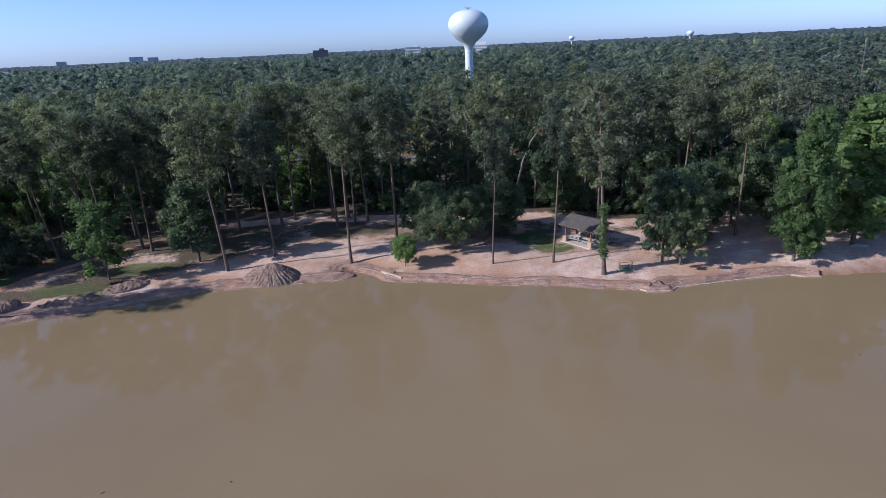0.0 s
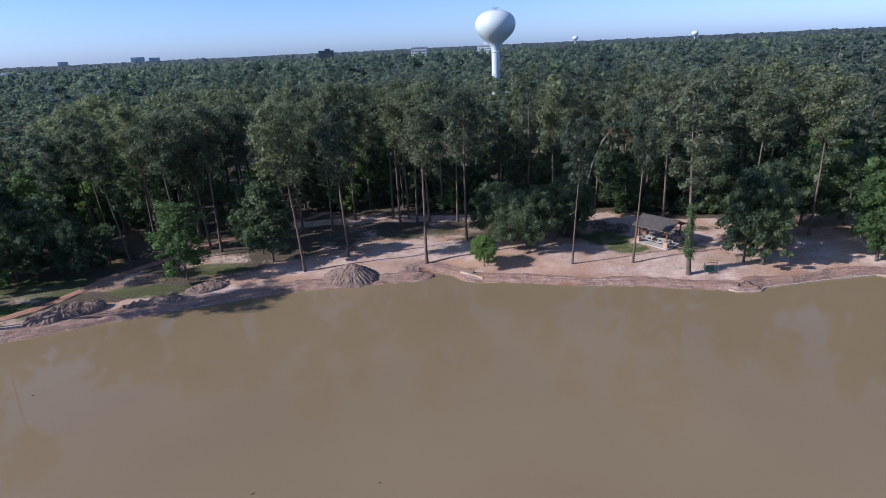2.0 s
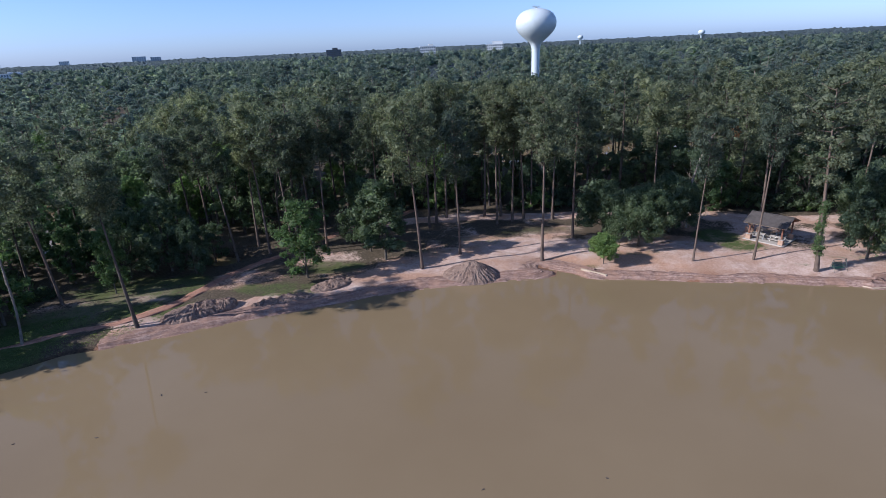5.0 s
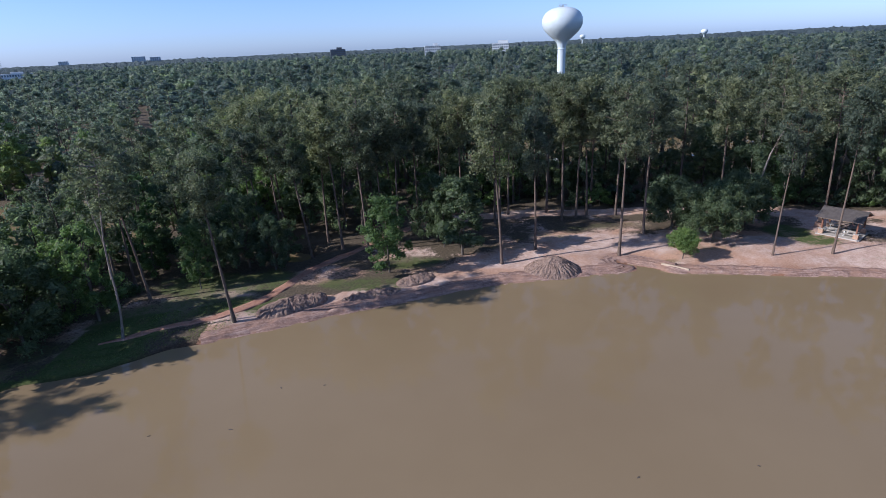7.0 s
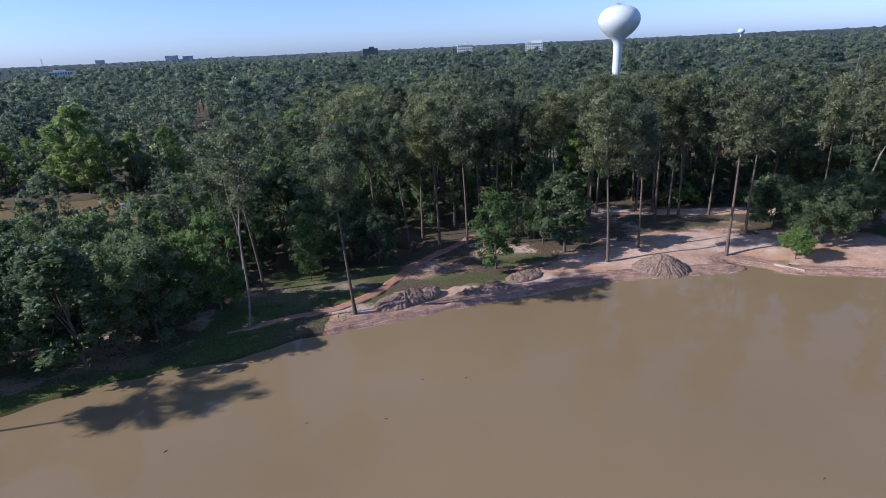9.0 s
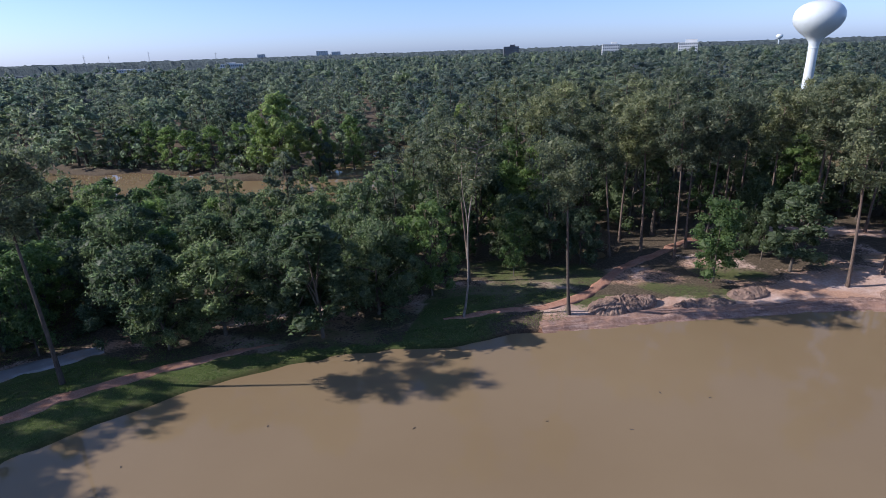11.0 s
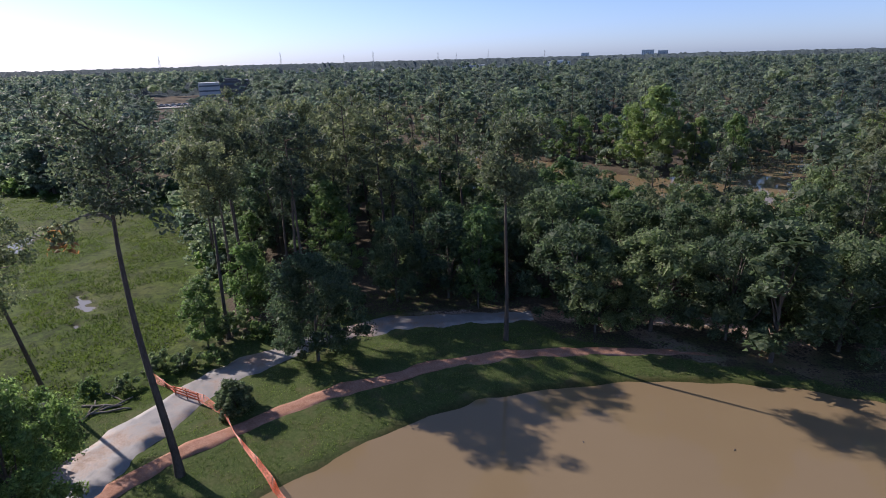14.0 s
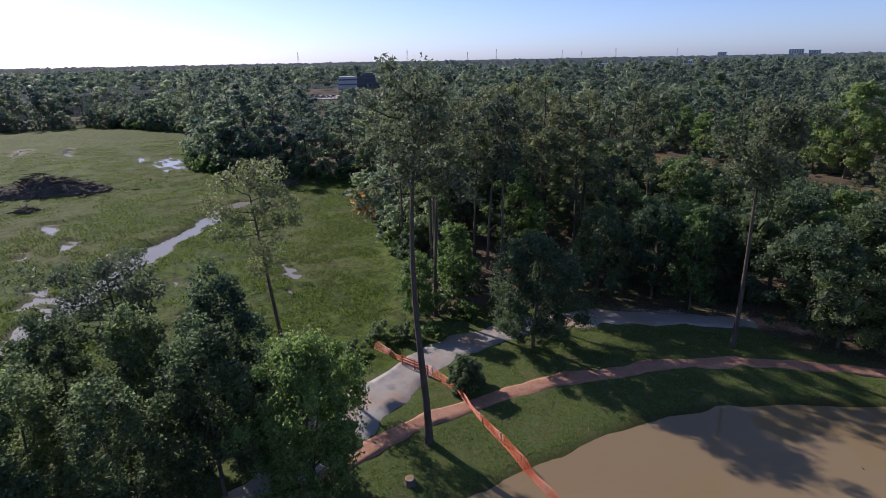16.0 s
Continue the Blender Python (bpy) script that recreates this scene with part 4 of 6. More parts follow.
for x, y, h, w in ((28.2, 79, 12, 0.9), (-97.9, 57.3, 12, 1.0), (-107.7, 43.8, 12, 1.2), (-115.6, 40.6, 12, 1.15), (-101.2, 47.4, 12.5, 1.0), (-92.5, 53.2, 12, 1.1), (-111.8, 39.4, 9.0, 1.0),
                   (-123, 46.8, 14, 1.0), (-130, 34.3, 12, 0.85), (-133.5, 28.8, 11.5, 0.85), (-110.5, 54.8, 12.5, 1.0), (-93.5, 55.8, 12, 0.8), (-105.5, 59.8, 12, 1.0), (-116.5, 53.8, 12, 1.1), (-46.5, 83.5, 12, 0.7)):
    stand("oak", x, y, h, wide=w, variant=int(abs(x)) % 4)
stand("clearing_oak", -4.5, 79.8, 9.6, variant=0)
stand("clearing_oak", -8.2, 86.8, 9.4, variant=1)
stand("clearing_oak", 2.2, 86.2, 9.8, variant=0)
stand("oak_open", 24.2, 72.8, 13.2, wide=0.92)
stand("oak_open", 26.3, 71.9, 12.4, wide=0.85)
for x, y, h, w in ((33, 85, 11.5, 1.0), (39.5, 87, 13, 1.0), (46, 86.5, 13, 1.1), (57, 84, 14, 1.1)):
    stand("oak", x, y, h, wide=w)
for x, y, h, w in ((-79.5, 73.4, 11, 0.95), (-74.5, 75.6, 12.5, 0.9), (-70, 74, 9, 0.8)):
    stand("oak", x, y, h, wide=w, label="leafy oak shading the forest path")
stand("slim", -52.8, 71.3, 12.0, wide=1.15, variant=0, label="leafy green young tree beside the muddy path")
stand("slim_dark", -45.3, 80.9, 10.5, wide=0.8, variant=1)
stand("slim_dark", -42.5, 77.3, 12.5, wide=1.4, variant=1)
stand("slim", -87, 72, 9.0, wide=0.9)
stand("slim", -78.5, 67.9, 9.8, wide=0.85)
stand("slim_dark", -96.4, 46.2, 14.5, wide=1.4, label="young tree with pale grey-green leaves at the water's edge")
stand("slim", -125, 34.6, 12.5, wide=0.9)
stand("tall_vine", 41.2, 72.1, 20.5, wide=0.85)
stand("tall_vine", 43.0, 72.6, 13, wide=0.95)
stand("tall_vine", 52.0, 77.2, 21, wide=1.35)
stand("fresh_back", 14.5, 96.5, 9.5, wide=1.3, label="low spreading bright green tree at the wood's edge")
stand("round", -11.1, 73.9, 5.2)
stand("bush", -125.4, 4.7, 3.3, wide=1.15)
stand("near", -127.8, 14.3, 12.0, wide=1.0, variant=2, label="large dense dark oak overhanging the road")
stand("near", -119.8, -10.8, 12.6, wide=0.9, variant=1)
for x, y, h, w in ((-123.1, -16, 13.5, 1.1), (-127.5, -14, 15.5, 1.1), (-121.5, -21.2, 12.5, 1.1), (-129, -19.7, 13.5, 1.0), (-125, -26.2, 12.5, 1.15), (-133, -24.7, 12, 1.1), (-119.5, -27.2, 11.5, 1.1), (-134, -15.7, 9.5, 1.0), (-131.5, -33.2, 12, 1.2), (-123.5, -34.2, 12, 1.2), (-138.5, -31.2, 11, 1.2)):
    stand("near_slim", x, y, h, wide=w)
stand("brush", -132, -10.7, 4.5)
stand("brush", -135, -7.7, 3.0)
stand("slim", -139, 7.3, 8.5, wide=1.2)
stand("slim", -142, 13.8, 10, wide=1.2)
for x, y, h in ((-137, 12.3, 2.6), (-135.7, 16.8, 3.2), (-139.5, 10.3, 3.4), (-143.5, 16.3, 4.2), (-135, 22.3, 4.0), (-148.5, 15.3, 4.0), (-136, 4, 2.2), (-137.5, 1.8, 2.4), (-136.1, -1.7, 1.8), (-137.7, -4.2, 2.2), (-134.7, 6.6, 2.4)):
    stand("brush", x, y, h)
stand("lime", -151, 124, 22, wide=1.2)
stand("lime", -143, 132, 15, wide=0.9)
stand("lime", -112, 163, 15, wide=1.3)
for x, y, h, w in ((-159, 126, 17, 0.8), (-166, 128, 14, 1.0), (-174, 126, 13, 1.3), (-181, 125, 12, 1.5), (-189, 126, 12.5, 1.4), (-197, 127, 14, 1.1), (-206, 129, 13, 1.2), (-136, 136, 16, 1.0), (-110, 140, 14, 1.2), (-96, 153, 14, 1.2)):
    stand("fresh_back", x, y, h, wide=w)

# ---- the woods ----


def open_ground(x, y):
    """Where no random tree may stand."""
    bad = signed(x, y, SHORE_D) < 5.5
    bad |= inside(x, y, CLEARING) | (signed(x, y, MEADOW) < 2.5)
    bad |= line_distance(x, y, PATH_LINE) < 3.4
    bad |= line_distance(x, y, ROAD_LINE) < 5.5
    bad |= line_distance(x, y, DRIVE_LINE) < 4.2
    bad |= inside(x, y, [(-56, 62), (-46, 76), (-52, 84), (-60, 79), (-72, 72), (-80, 66), (-90, 57), (-94.5, 45.8), (-70.5, 53.8)])
    bad |= inside(x, y, [(-112.5, 19.8), (-134.5, -40.2), (-110.5, -40.2)]) | inside(x, y, [(-121.5, 33.8), (-108.5, 39.8), (-104.5, 24.8), (-114.5, -0.2), (-132.5, -0.2), (-133.5, 21.8)])
    return bad


def in_view(x, y, margin=0.0):
    """The wedge of land that the lake looks on to."""
    right = (x - 30 - margin) * 0.82 - (y - 20) * 0.57 < 25
    left = y + 24 + margin - (x + 90) * 0.22 > 0
    return right & left & ((y > 40) | (x < -95))


def scatter(x0, x1, y0, y1, cell, rng, jitter=0.85):
    gx, gy = np.meshgrid(np.arange(x0, x1, cell), np.arange(y0, y1, cell))
    gx = gx + (np.arange(gx.shape[0])[:, None] % 2) * cell * 0.5
    x = gx.ravel() + (rng.random(gx.size) - 0.5) * cell * jitter
    y = gy.ravel() + (rng.random(gx.size) - 0.5) * cell * jitter
    return x, y


def reach_of(x, y):
    """Distance from the line along which the lake is seen."""
    return line_distance(x, y, [(0, 0), (-62, -2), (-90, -18)])


def sight_cap(x, y):
    """How tall the low wood before the flooded creek grows: lower towards the water."""
    side = math.degrees(math.atan2(x + 78, y + 6))
    return max(3.0, 29.5 - 0.262 * (y + 6)) if -57 < side < -17 and y < 125 else 99.0


NEAR, MIDDLE, FAR = 138.0, 460.0, 1300.0
rng_w = np.random.default_rng(5)
wx, wy = scatter(-240, 130, -60, 160, 5.5, rng_w)
keep = in_view(wx, wy) & ~open_ground(wx, wy) & (reach_of(wx, wy) < NEAR)
flooded = (signed(wx, wy, FLOOD) < 0) | (signed(wx, wy, FLOOD_EAST) < 0)
keep &= ~flooded | (rng_w.random(len(wx)) < 0.42)
wx, wy, flooded = wx[keep], wy[keep], flooded[keep]
hx, hy = np.array([p[0] for p in HAND]), np.array([p[1] for p in HAND])
clear_of = np.min(np.hypot(wx[:, None] - hx, wy[:, None] - hy), 1) > 3.6
wx, wy, flooded = wx[clear_of], wy[clear_of], flooded[clear_of]
for x, y, wetland in zip(wx, wy, flooded):
    u = rng_w.random()
    low = sight_cap(x, y) + 6.5 * rng_w.random() ** 2
    oakwood = -142 < x < -87 and y < 90
    if wetland:
        grow("oak_back" if u < 0.85 else "pine_back", x, y, min(low, 5 + 4.5 * rng_w.random() if u < 0.85 else 20), rng_w, wide=1.25)
    elif low < 16:
        grow("oak_back" if u < 0.70 else "fresh_back", x, y, min(low, 6.5 + 6.5 * rng_w.random()), rng_w, wide=1.0 + 0.4 * rng_w.random())
    elif -112 < x < -60 and 58 < y < 104 and u < 0.72:
        grow("oak_back" if u < 0.5 else "fresh_back", x, y, 10 + 6 * rng_w.random(), rng_w, wide=1.05)
    elif oakwood:
        if y > 54 and u > 0.6:
            grow("pine_back", x, y, 17 + 6 * rng_w.random(), rng_w, wide=1.05)
        elif u < 0.58:
            grow("oak_back", x, y, 7 + 5 * rng_w.random(), rng_w, wide=1.25)
        elif u < 0.93:
            grow("fresh_back", x, y, 7.5 + 5 * rng_w.random(), rng_w, wide=1.35)
        else:
            grow("pine_back", x, y, 15 + 5 * rng_w.random(), rng_w, wide=0.9)
    elif u < 0.58:
        grow("pine_back", x, y, 17 + 9 * rng_w.random(), rng_w, wide=0.9 + 0.3 * rng_w.random(), lean=4 * rng_w.random() ** 2, lean_to=360 * rng_w.random())
    elif u < 0.80:
        grow("oak_back", x, y, 6 + 10 * rng_w.random(), rng_w, wide=1.15)
    elif u < 0.93:
        grow("fresh_back", x, y, 8 + 9 * rng_w.random(), rng_w, wide=1.15)
    else:
        grow("brush", x, y, 2.5 + 2 * rng_w.random(), rng_w)
for x, y in smooth_line([(-125, 39.3), (-116.5, 46.8), (-108.5, 52.8), (-100.5, 54.8), (-91.5, 59.8), (-88.5, 67.8)], 1.5):
    grow("brush", x + rng_w.normal() * 1.2, y + rng_w.normal() * 1.2, 0.8 + 1.5 * rng_w.random(), rng_w, wide=1.2)
# a dark wall of low broad-leaved trees behind the clearing
for x, y in smooth_line([(-44, 110), (-20, 109), (-2, 106), (14, 103), (30, 99.5), (48, 101), (64, 105)], 4.2):
    if rng_w.random() < 0.8:
        grow("oak_back", x + rng_w.normal() * 1.2, y + rng_w.normal() * 1.8, 6.5 + 4.5 * rng_w.random(), rng_w, wide=1.2)
# undergrowth along the edges of the meadow and the clearing
for line, gap in ((smooth_line([(-150.5, 14.8), (-186.5, 21.8), (-204.5, 34.8), (-226.5, 17.8), (-256.5, -0.2), (-304.5, 4.8), (-346.5, 8.8), (-399.5, -19.2)], 3.6), 3.2), (smooth_line([(-40, 104), (-12, 101), (6, 101), (16, 97), (30, 94), (50, 96), (66, 99)], 4.4), 2.2)):
    for px, py in line:
        if rng_w.random() < 0.75:
            grow("brush", px + rng_w.normal() * 0.8, py + abs(rng_w.normal()) * gap * 0.4, 2.4 + 2.6 * rng_w.random(), rng_w, wide=1.1)


def woods(name, x, y, shapes, weights, rng, low, high, label, wide=1.0):
    """One mesh of many trees, each a turned and scaled copy of a plain shape."""
    Vs, Ts, Ss, Ks, k = [], [], [], [], 0
    pick = rng.choice(len(shapes), len(x), p=weights)
    z = ground_z(x, y)
    for i, (V, T, S, full) in enumerate(shapes):
        sel = np.flatnonzero(pick == i)
        if not len(sel):
            continue
        a = rng.random(len(sel)) * 6.28
        s = (low[i] + (high[i] - low[i]) * rng.random(len(sel))) / full
        s = s * (0.60 + 0.68 * value_noise(x[sel], y[sel], 24, 41))
        bearing = np.degrees(np.arctan2(x[sel] + 87, y[sel] + 14))
        away = np.hypot(x[sel] + 87, y[sel] + 14)
        s = np.where((np.abs(bearing + 68.2) < 2.6) & (away < 545), np.minimum(s, np.clip(27.0 - 0.0425 * away, 1.0, 40) / full), s)
        s = np.where((np.abs(bearing + 72.2) < 2.0) & (away < 500), np.minimum(s, np.clip(26.0 - 0.056 * away, 1.0, 40) / full), s)
        s = np.where((np.abs(bearing + 49) < 14.5) & (away > 750), np.minimum(s, np.clip(29.0 - 0.0170 * away, 4, 40) / full), s)
        creek_view = (np.abs(bearing + 38) < 20) & (y[sel] < 122)
        s = np.where(creek_view, np.minimum(s, np.clip(30.0 - 0.262 * (y[sel] + 6) + 3.0 * rng.random(len(sel)) ** 2, 3.5, 40) / full), s)
        yonder = np.hypot(x[sel] + 40, y[sel]) > 740
        s = np.where(yonder, np.minimum(s, 20.5 / full), np.minimum(s, 25.0 / full))
        gap = 242.7 - y[sel]
        lane = (gap > -5) & (gap < 90) & (x[sel] < 6.5) & (x[sel] > -4 - 0.34 * gap)
        s = np.where(lane, np.minimum(s, 17.5 / full), s)
        w = s * wide * (0.80 + 0.55 * rng.random(len(sel)))
        X = (V[None, :, 0] * np.cos(a)[:, None] - V[None, :, 1] * np.sin(a)[:, None]) * w[:, None] + x[sel][:, None]
        Y = (V[None, :, 0] * np.sin(a)[:, None] + V[None, :, 1] * np.cos(a)[:, None]) * w[:, None] + y[sel][:, None]
        Z = V[None, :, 2] * s[:, None] + z[sel][:, None] - 0.1
        Vs.append(np.stack([X, Y, Z], 2).reshape(-1, 3))
        Ts.append((T[None] + (np.arange(len(sel)) * len(V))[:, None, None]).reshape(-1, 3) + k)
        Ss.append(np.tile(S, len(sel)))
        Ks.append(np.repeat(np.clip(1.15 * rng.random(len(sel)) ** 1.5 + 0.5 * value_noise(x[sel], y[sel], 30, 42) - 0.22, 0, 1.15), len(V)))
        k += len(sel) * len(V)
    me = mesh_from(name, np.vstack(Vs), np.vstack(Ts), [M_BARK_SHADED, M_WOODS_PINE, M_WOODS_LEAF], np.concatenate(Ss), smooth=True, attributes={"tint": np.concatenate(Ks)})
    return tagged(new(name, me), label, "woods", kind="stuff")


def plain_tree(wood, crown, slot):
    V, T = join([wood, crown])
    return V, T, np.concatenate([np.zeros(len(wood[1])), np.full(len(crown[1]), slot)]), float(crown[0][:, 2].max())


mid_shapes, back_shapes, far_shapes = [], [], []
for k in range(5):
    r = np.random.default_rng(300 + k)
    mid_shapes.append(plain_tree(*pine_shape(r, 24, 0.40, 2.9, 19, 24, 0.36, sides=3, limbs=False, thick=0.22, whole=False, fullness=1.35, ends=1, core=0.64, flat=0.8), 1))
    back_shapes.append(plain_tree(*pine_shape(r, 24, 0.34, 2.6, 9, 15, 0.50, sides=3, limbs=False, thick=0.2, whole=False, fullness=1.75, ends=1, core=0.66, flat=0.85), 1))
for k in range(4):
    r = np.random.default_rng(320 + k)
    mid_shapes.append(plain_tree(*leafy_shape(r, 14, 4.4, 0.15, 20, 22, 0.36, limbs=0, whole=False, clump_r=1.6, core=0.66), 2))
    back_shapes.append(plain_tree(*leafy_shape(r, 14, 4.4, 0.3, 8, 15, 0.50, limbs=0, whole=False, clump_r=2.0, core=0.68), 2))
bare = (np.zeros((3, 3)), np.zeros((1, 3), int))
for k in range(4):
    r = np.random.default_rng(340 + k)
    far_shapes.append(plain_tree(bare, leaf_cloud(r, np.array([[0.3, 0, 13.6], [-0.4, 0.3, 18.2]]) + r.normal(size=(2, 3)) * 0.7, np.array([[2.8, 2.8, 3.8], [2.2, 2.2, 2.8]]), 14, 0.70, whole=False, core=0.70), 1))
for k in range(4):
    r = np.random.default_rng(350 + k)
    far_shapes.append(plain_tree(bare, leaf_cloud(r, np.array([[0.8, 0, 12.4], [-1.5, 1.0, 10.8]]) + r.normal(size=(2, 3)) * 0.9, np.array([[3.2, 3.2, 3.4], [3.0, 3.0, 3.0]]), 14, 0.76, whole=False, core=0.72), 2))

rng_m = np.random.default_rng(6)
mx, my = scatter(-470, 420, -120, 460, 9.5, rng_m, 1.2)
d_m = reach_of(mx, my)
lot = (np.abs(np.degrees(np.arctan2(mx + 87, my + 14)) + 72.4) < 2.0) & (np.hypot(mx + 87, my + 14) > 400)
keep = in_view(mx, my, 4) & ~lot & ~open_ground(mx, my) & (d_m >= NEAR) & (d_m < MIDDLE)
keep &= ~((signed(mx, my, FLOOD) < 0) | (signed(mx, my, FLOOD_EAST) < 0)) | (rng_m.random(len(mx)) < 0.20)
keep &= np.hypot(mx + 4, my - 242.7) > 13
for lx, ly in ((-151, 124), (-143, 132), (-112, 163), (-151, 116), (-174, 126), (-189, 126)):
    keep &= np.hypot(mx - lx, my - ly) > 9
keep &= value_noise(mx, my, 16, 43) > 0.26
mx, my = mx[keep], my[keep]
wt = np.array([0.10] * 5 + [0.125] * 4)
d_m = reach_of(mx, my)
split = (d_m < 250) | (signed(mx, my, MEADOW) < 34)
thin = split | (rng_m.random(len(mx)) < 0.85)
mx, my, split = mx[thin], my[thin], split[thin]
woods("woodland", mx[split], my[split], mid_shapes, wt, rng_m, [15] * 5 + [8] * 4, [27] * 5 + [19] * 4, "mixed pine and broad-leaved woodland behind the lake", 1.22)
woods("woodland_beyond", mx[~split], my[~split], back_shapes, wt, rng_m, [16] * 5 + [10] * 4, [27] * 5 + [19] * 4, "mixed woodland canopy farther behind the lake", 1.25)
fx, fy = scatter(-1330, 1150, -500, 1310, 16.5, rng_m, 1.0)
d_f = reach_of(fx, fy)
keep = in_view(fx, fy, 10) & (d_f >= MIDDLE) & (d_f < FAR) & (signed(fx, fy, MEADOW) > 3)
side_f, away_f = np.degrees(np.arctan2(fx + 87, fy + 14)), np.hypot(fx + 87, fy + 14)
keep &= ~((np.abs(side_f + 72.4) < 2.0) & (away_f < 500)) & ~((np.abs(side_f + 68.2) < 2.2) & (np.abs(away_f - 580) < 24))
fx, fy = fx[keep], fy[keep]
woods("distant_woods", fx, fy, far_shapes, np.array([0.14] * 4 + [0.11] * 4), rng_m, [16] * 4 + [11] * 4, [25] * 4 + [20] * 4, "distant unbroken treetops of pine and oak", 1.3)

ex, ey = smooth_line([(-158, 15), (-172, 20.5), (-203, 38.5), (-218, 29), (-231, 15.5), (-257, 3), (-300, 6.5), (-342, 12), (-372, -2), (-397, -16), (-408, -44), (-415, -120)], 2.6).T
ex, ey = np.tile(ex, 2) - np.abs(rng_m.normal(size=len(ex) * 2)) * 3.0, np.tile(ey, 2) + np.abs(rng_m.normal(size=len(ey) * 2)) * 3.0
edge_shapes = [plain_tree(*leafy_shape(np.random.default_rng(360 + k), 10, 4.4, 0.0, 12, 12, 0.42, limbs=0, whole=False, clump_r=1.35, core=0.6), 2) for k in range(4)]
woods("thicket", ex, ey, edge_shapes, np.array([0.25] * 4), rng_m, [4] * 4, [13] * 4, "leafy thicket along the far edge of the meadow")
ring = [smooth_line([(-245, 84), (-200, 79)], 5.5), smooth_line([(-103, 124), (-117, 140), (-121, 180)], 4.0), smooth_line([(-141, 180), (-142, 131), (-150, 124), (-200, 124), (-245, 125)], 3.2), smooth_line([(-62, 207), (-40, 208), (10, 174), (60, 220), (95, 224)], 3.5)]
bx, by = np.vstack(ring).T
bx, by = bx + rng_m.normal(size=len(bx)) * 2.2, by + np.abs(rng_m.normal(size=len(by))) * 3.0
woods("bank_thicket", bx, by, edge_shapes, np.array([0.25] * 4), rng_m, [4] * 4, [15] * 4, "leafy thicket hanging over the flooded creek")


def build_canopy():
    """The closed treetops far off, out to the horizon and round behind the lake."""
    ang = np.linspace(0, 2 * np.pi, 1500, endpoint=False)
    rad = [430.0]
    while rad[-1] < 4400:
        rad.append(rad[-1] * 1.045 + 2)
    rad = np.array(rad)
    A, Rr = np.meshgrid(ang, rad)
    X, Y = (Rr * np.cos(A) - 40).ravel(), (Rr * np.sin(A) + 20).ravel()
    far = np.clip((Rr.ravel() - 1000) / 800, 0, 1)
    Z = 7.5 + value_noise(X, Y, 15, 31) * (5 + 4 * far) + value_noise(X, Y, 60, 32) * (2 + 3 * far) + value_noise(X, Y, 300, 34) * 2 * far + far * 1.5
    tops = np.random.default_rng(35).random(len(Z))
    Z = Z + np.clip((tops - 0.80) / 0.2, 0, 1) ** 2 * (2.0 + 5.5 * far)
    Z = np.where(Rr.ravel() <= rad[0] + 1, 1.0, Z)
    gone = signed(X, Y, MEADOW)
    side, away = np.degrees(np.arctan2(X + 87, Y + 14)), np.hypot(X + 87, Y + 14)
    gone = np.where((np.abs(side + 70.5) < 4.0) & (away < 600), 0, gone)
    Z = np.where((np.abs(side + 70.5) < 4.5) & (away < 1000), np.minimum(Z, 1.0 + (away - 600) * 0.02), Z)
    Z = np.where(gone < 16, np.minimum(Z, -1.5), Z)
    Z = np.where((np.abs(side + 49) < 14.5) & (away > 750) & (away < 2100), np.minimum(Z, np.clip(25.0 - 0.0165 * away, 1.5, 40)), Z)
    n = len(ang)
    i = np.arange(len(rad) * n).reshape(len(rad), n)
    j = np.roll(i, -1, 1)
    a, b, c, d = i[:-1].ravel(), j[:-1].ravel(), j[1:].ravel(), i[1:].ravel()
    T = np.vstack([np.stack([a, d, c], 1), np.stack([a, c, b], 1)])
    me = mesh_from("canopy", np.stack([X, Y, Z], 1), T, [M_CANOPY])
    tagged(new("canopy", me), "closed treetops reaching to the horizon, haze put into their bluish colour", "woods", kind="stuff")


build_canopy()

# ---- single trees with a shape of their own ----


def custom_tree(name, x, y, wood, crown, bark, leaf, label, category, extra=()):
    HAND.append((x, y))
    ob = tree_thing(name, wood, crown, bark, leaf, Matrix.Translation((x, y, height_at(x, y) - 0.12)), label, category)
    for pname, arrays, mat, lab in extra:
        part(pname, mesh_from(pname, *arrays, [mat]), mat, ob, lab)
    return ob


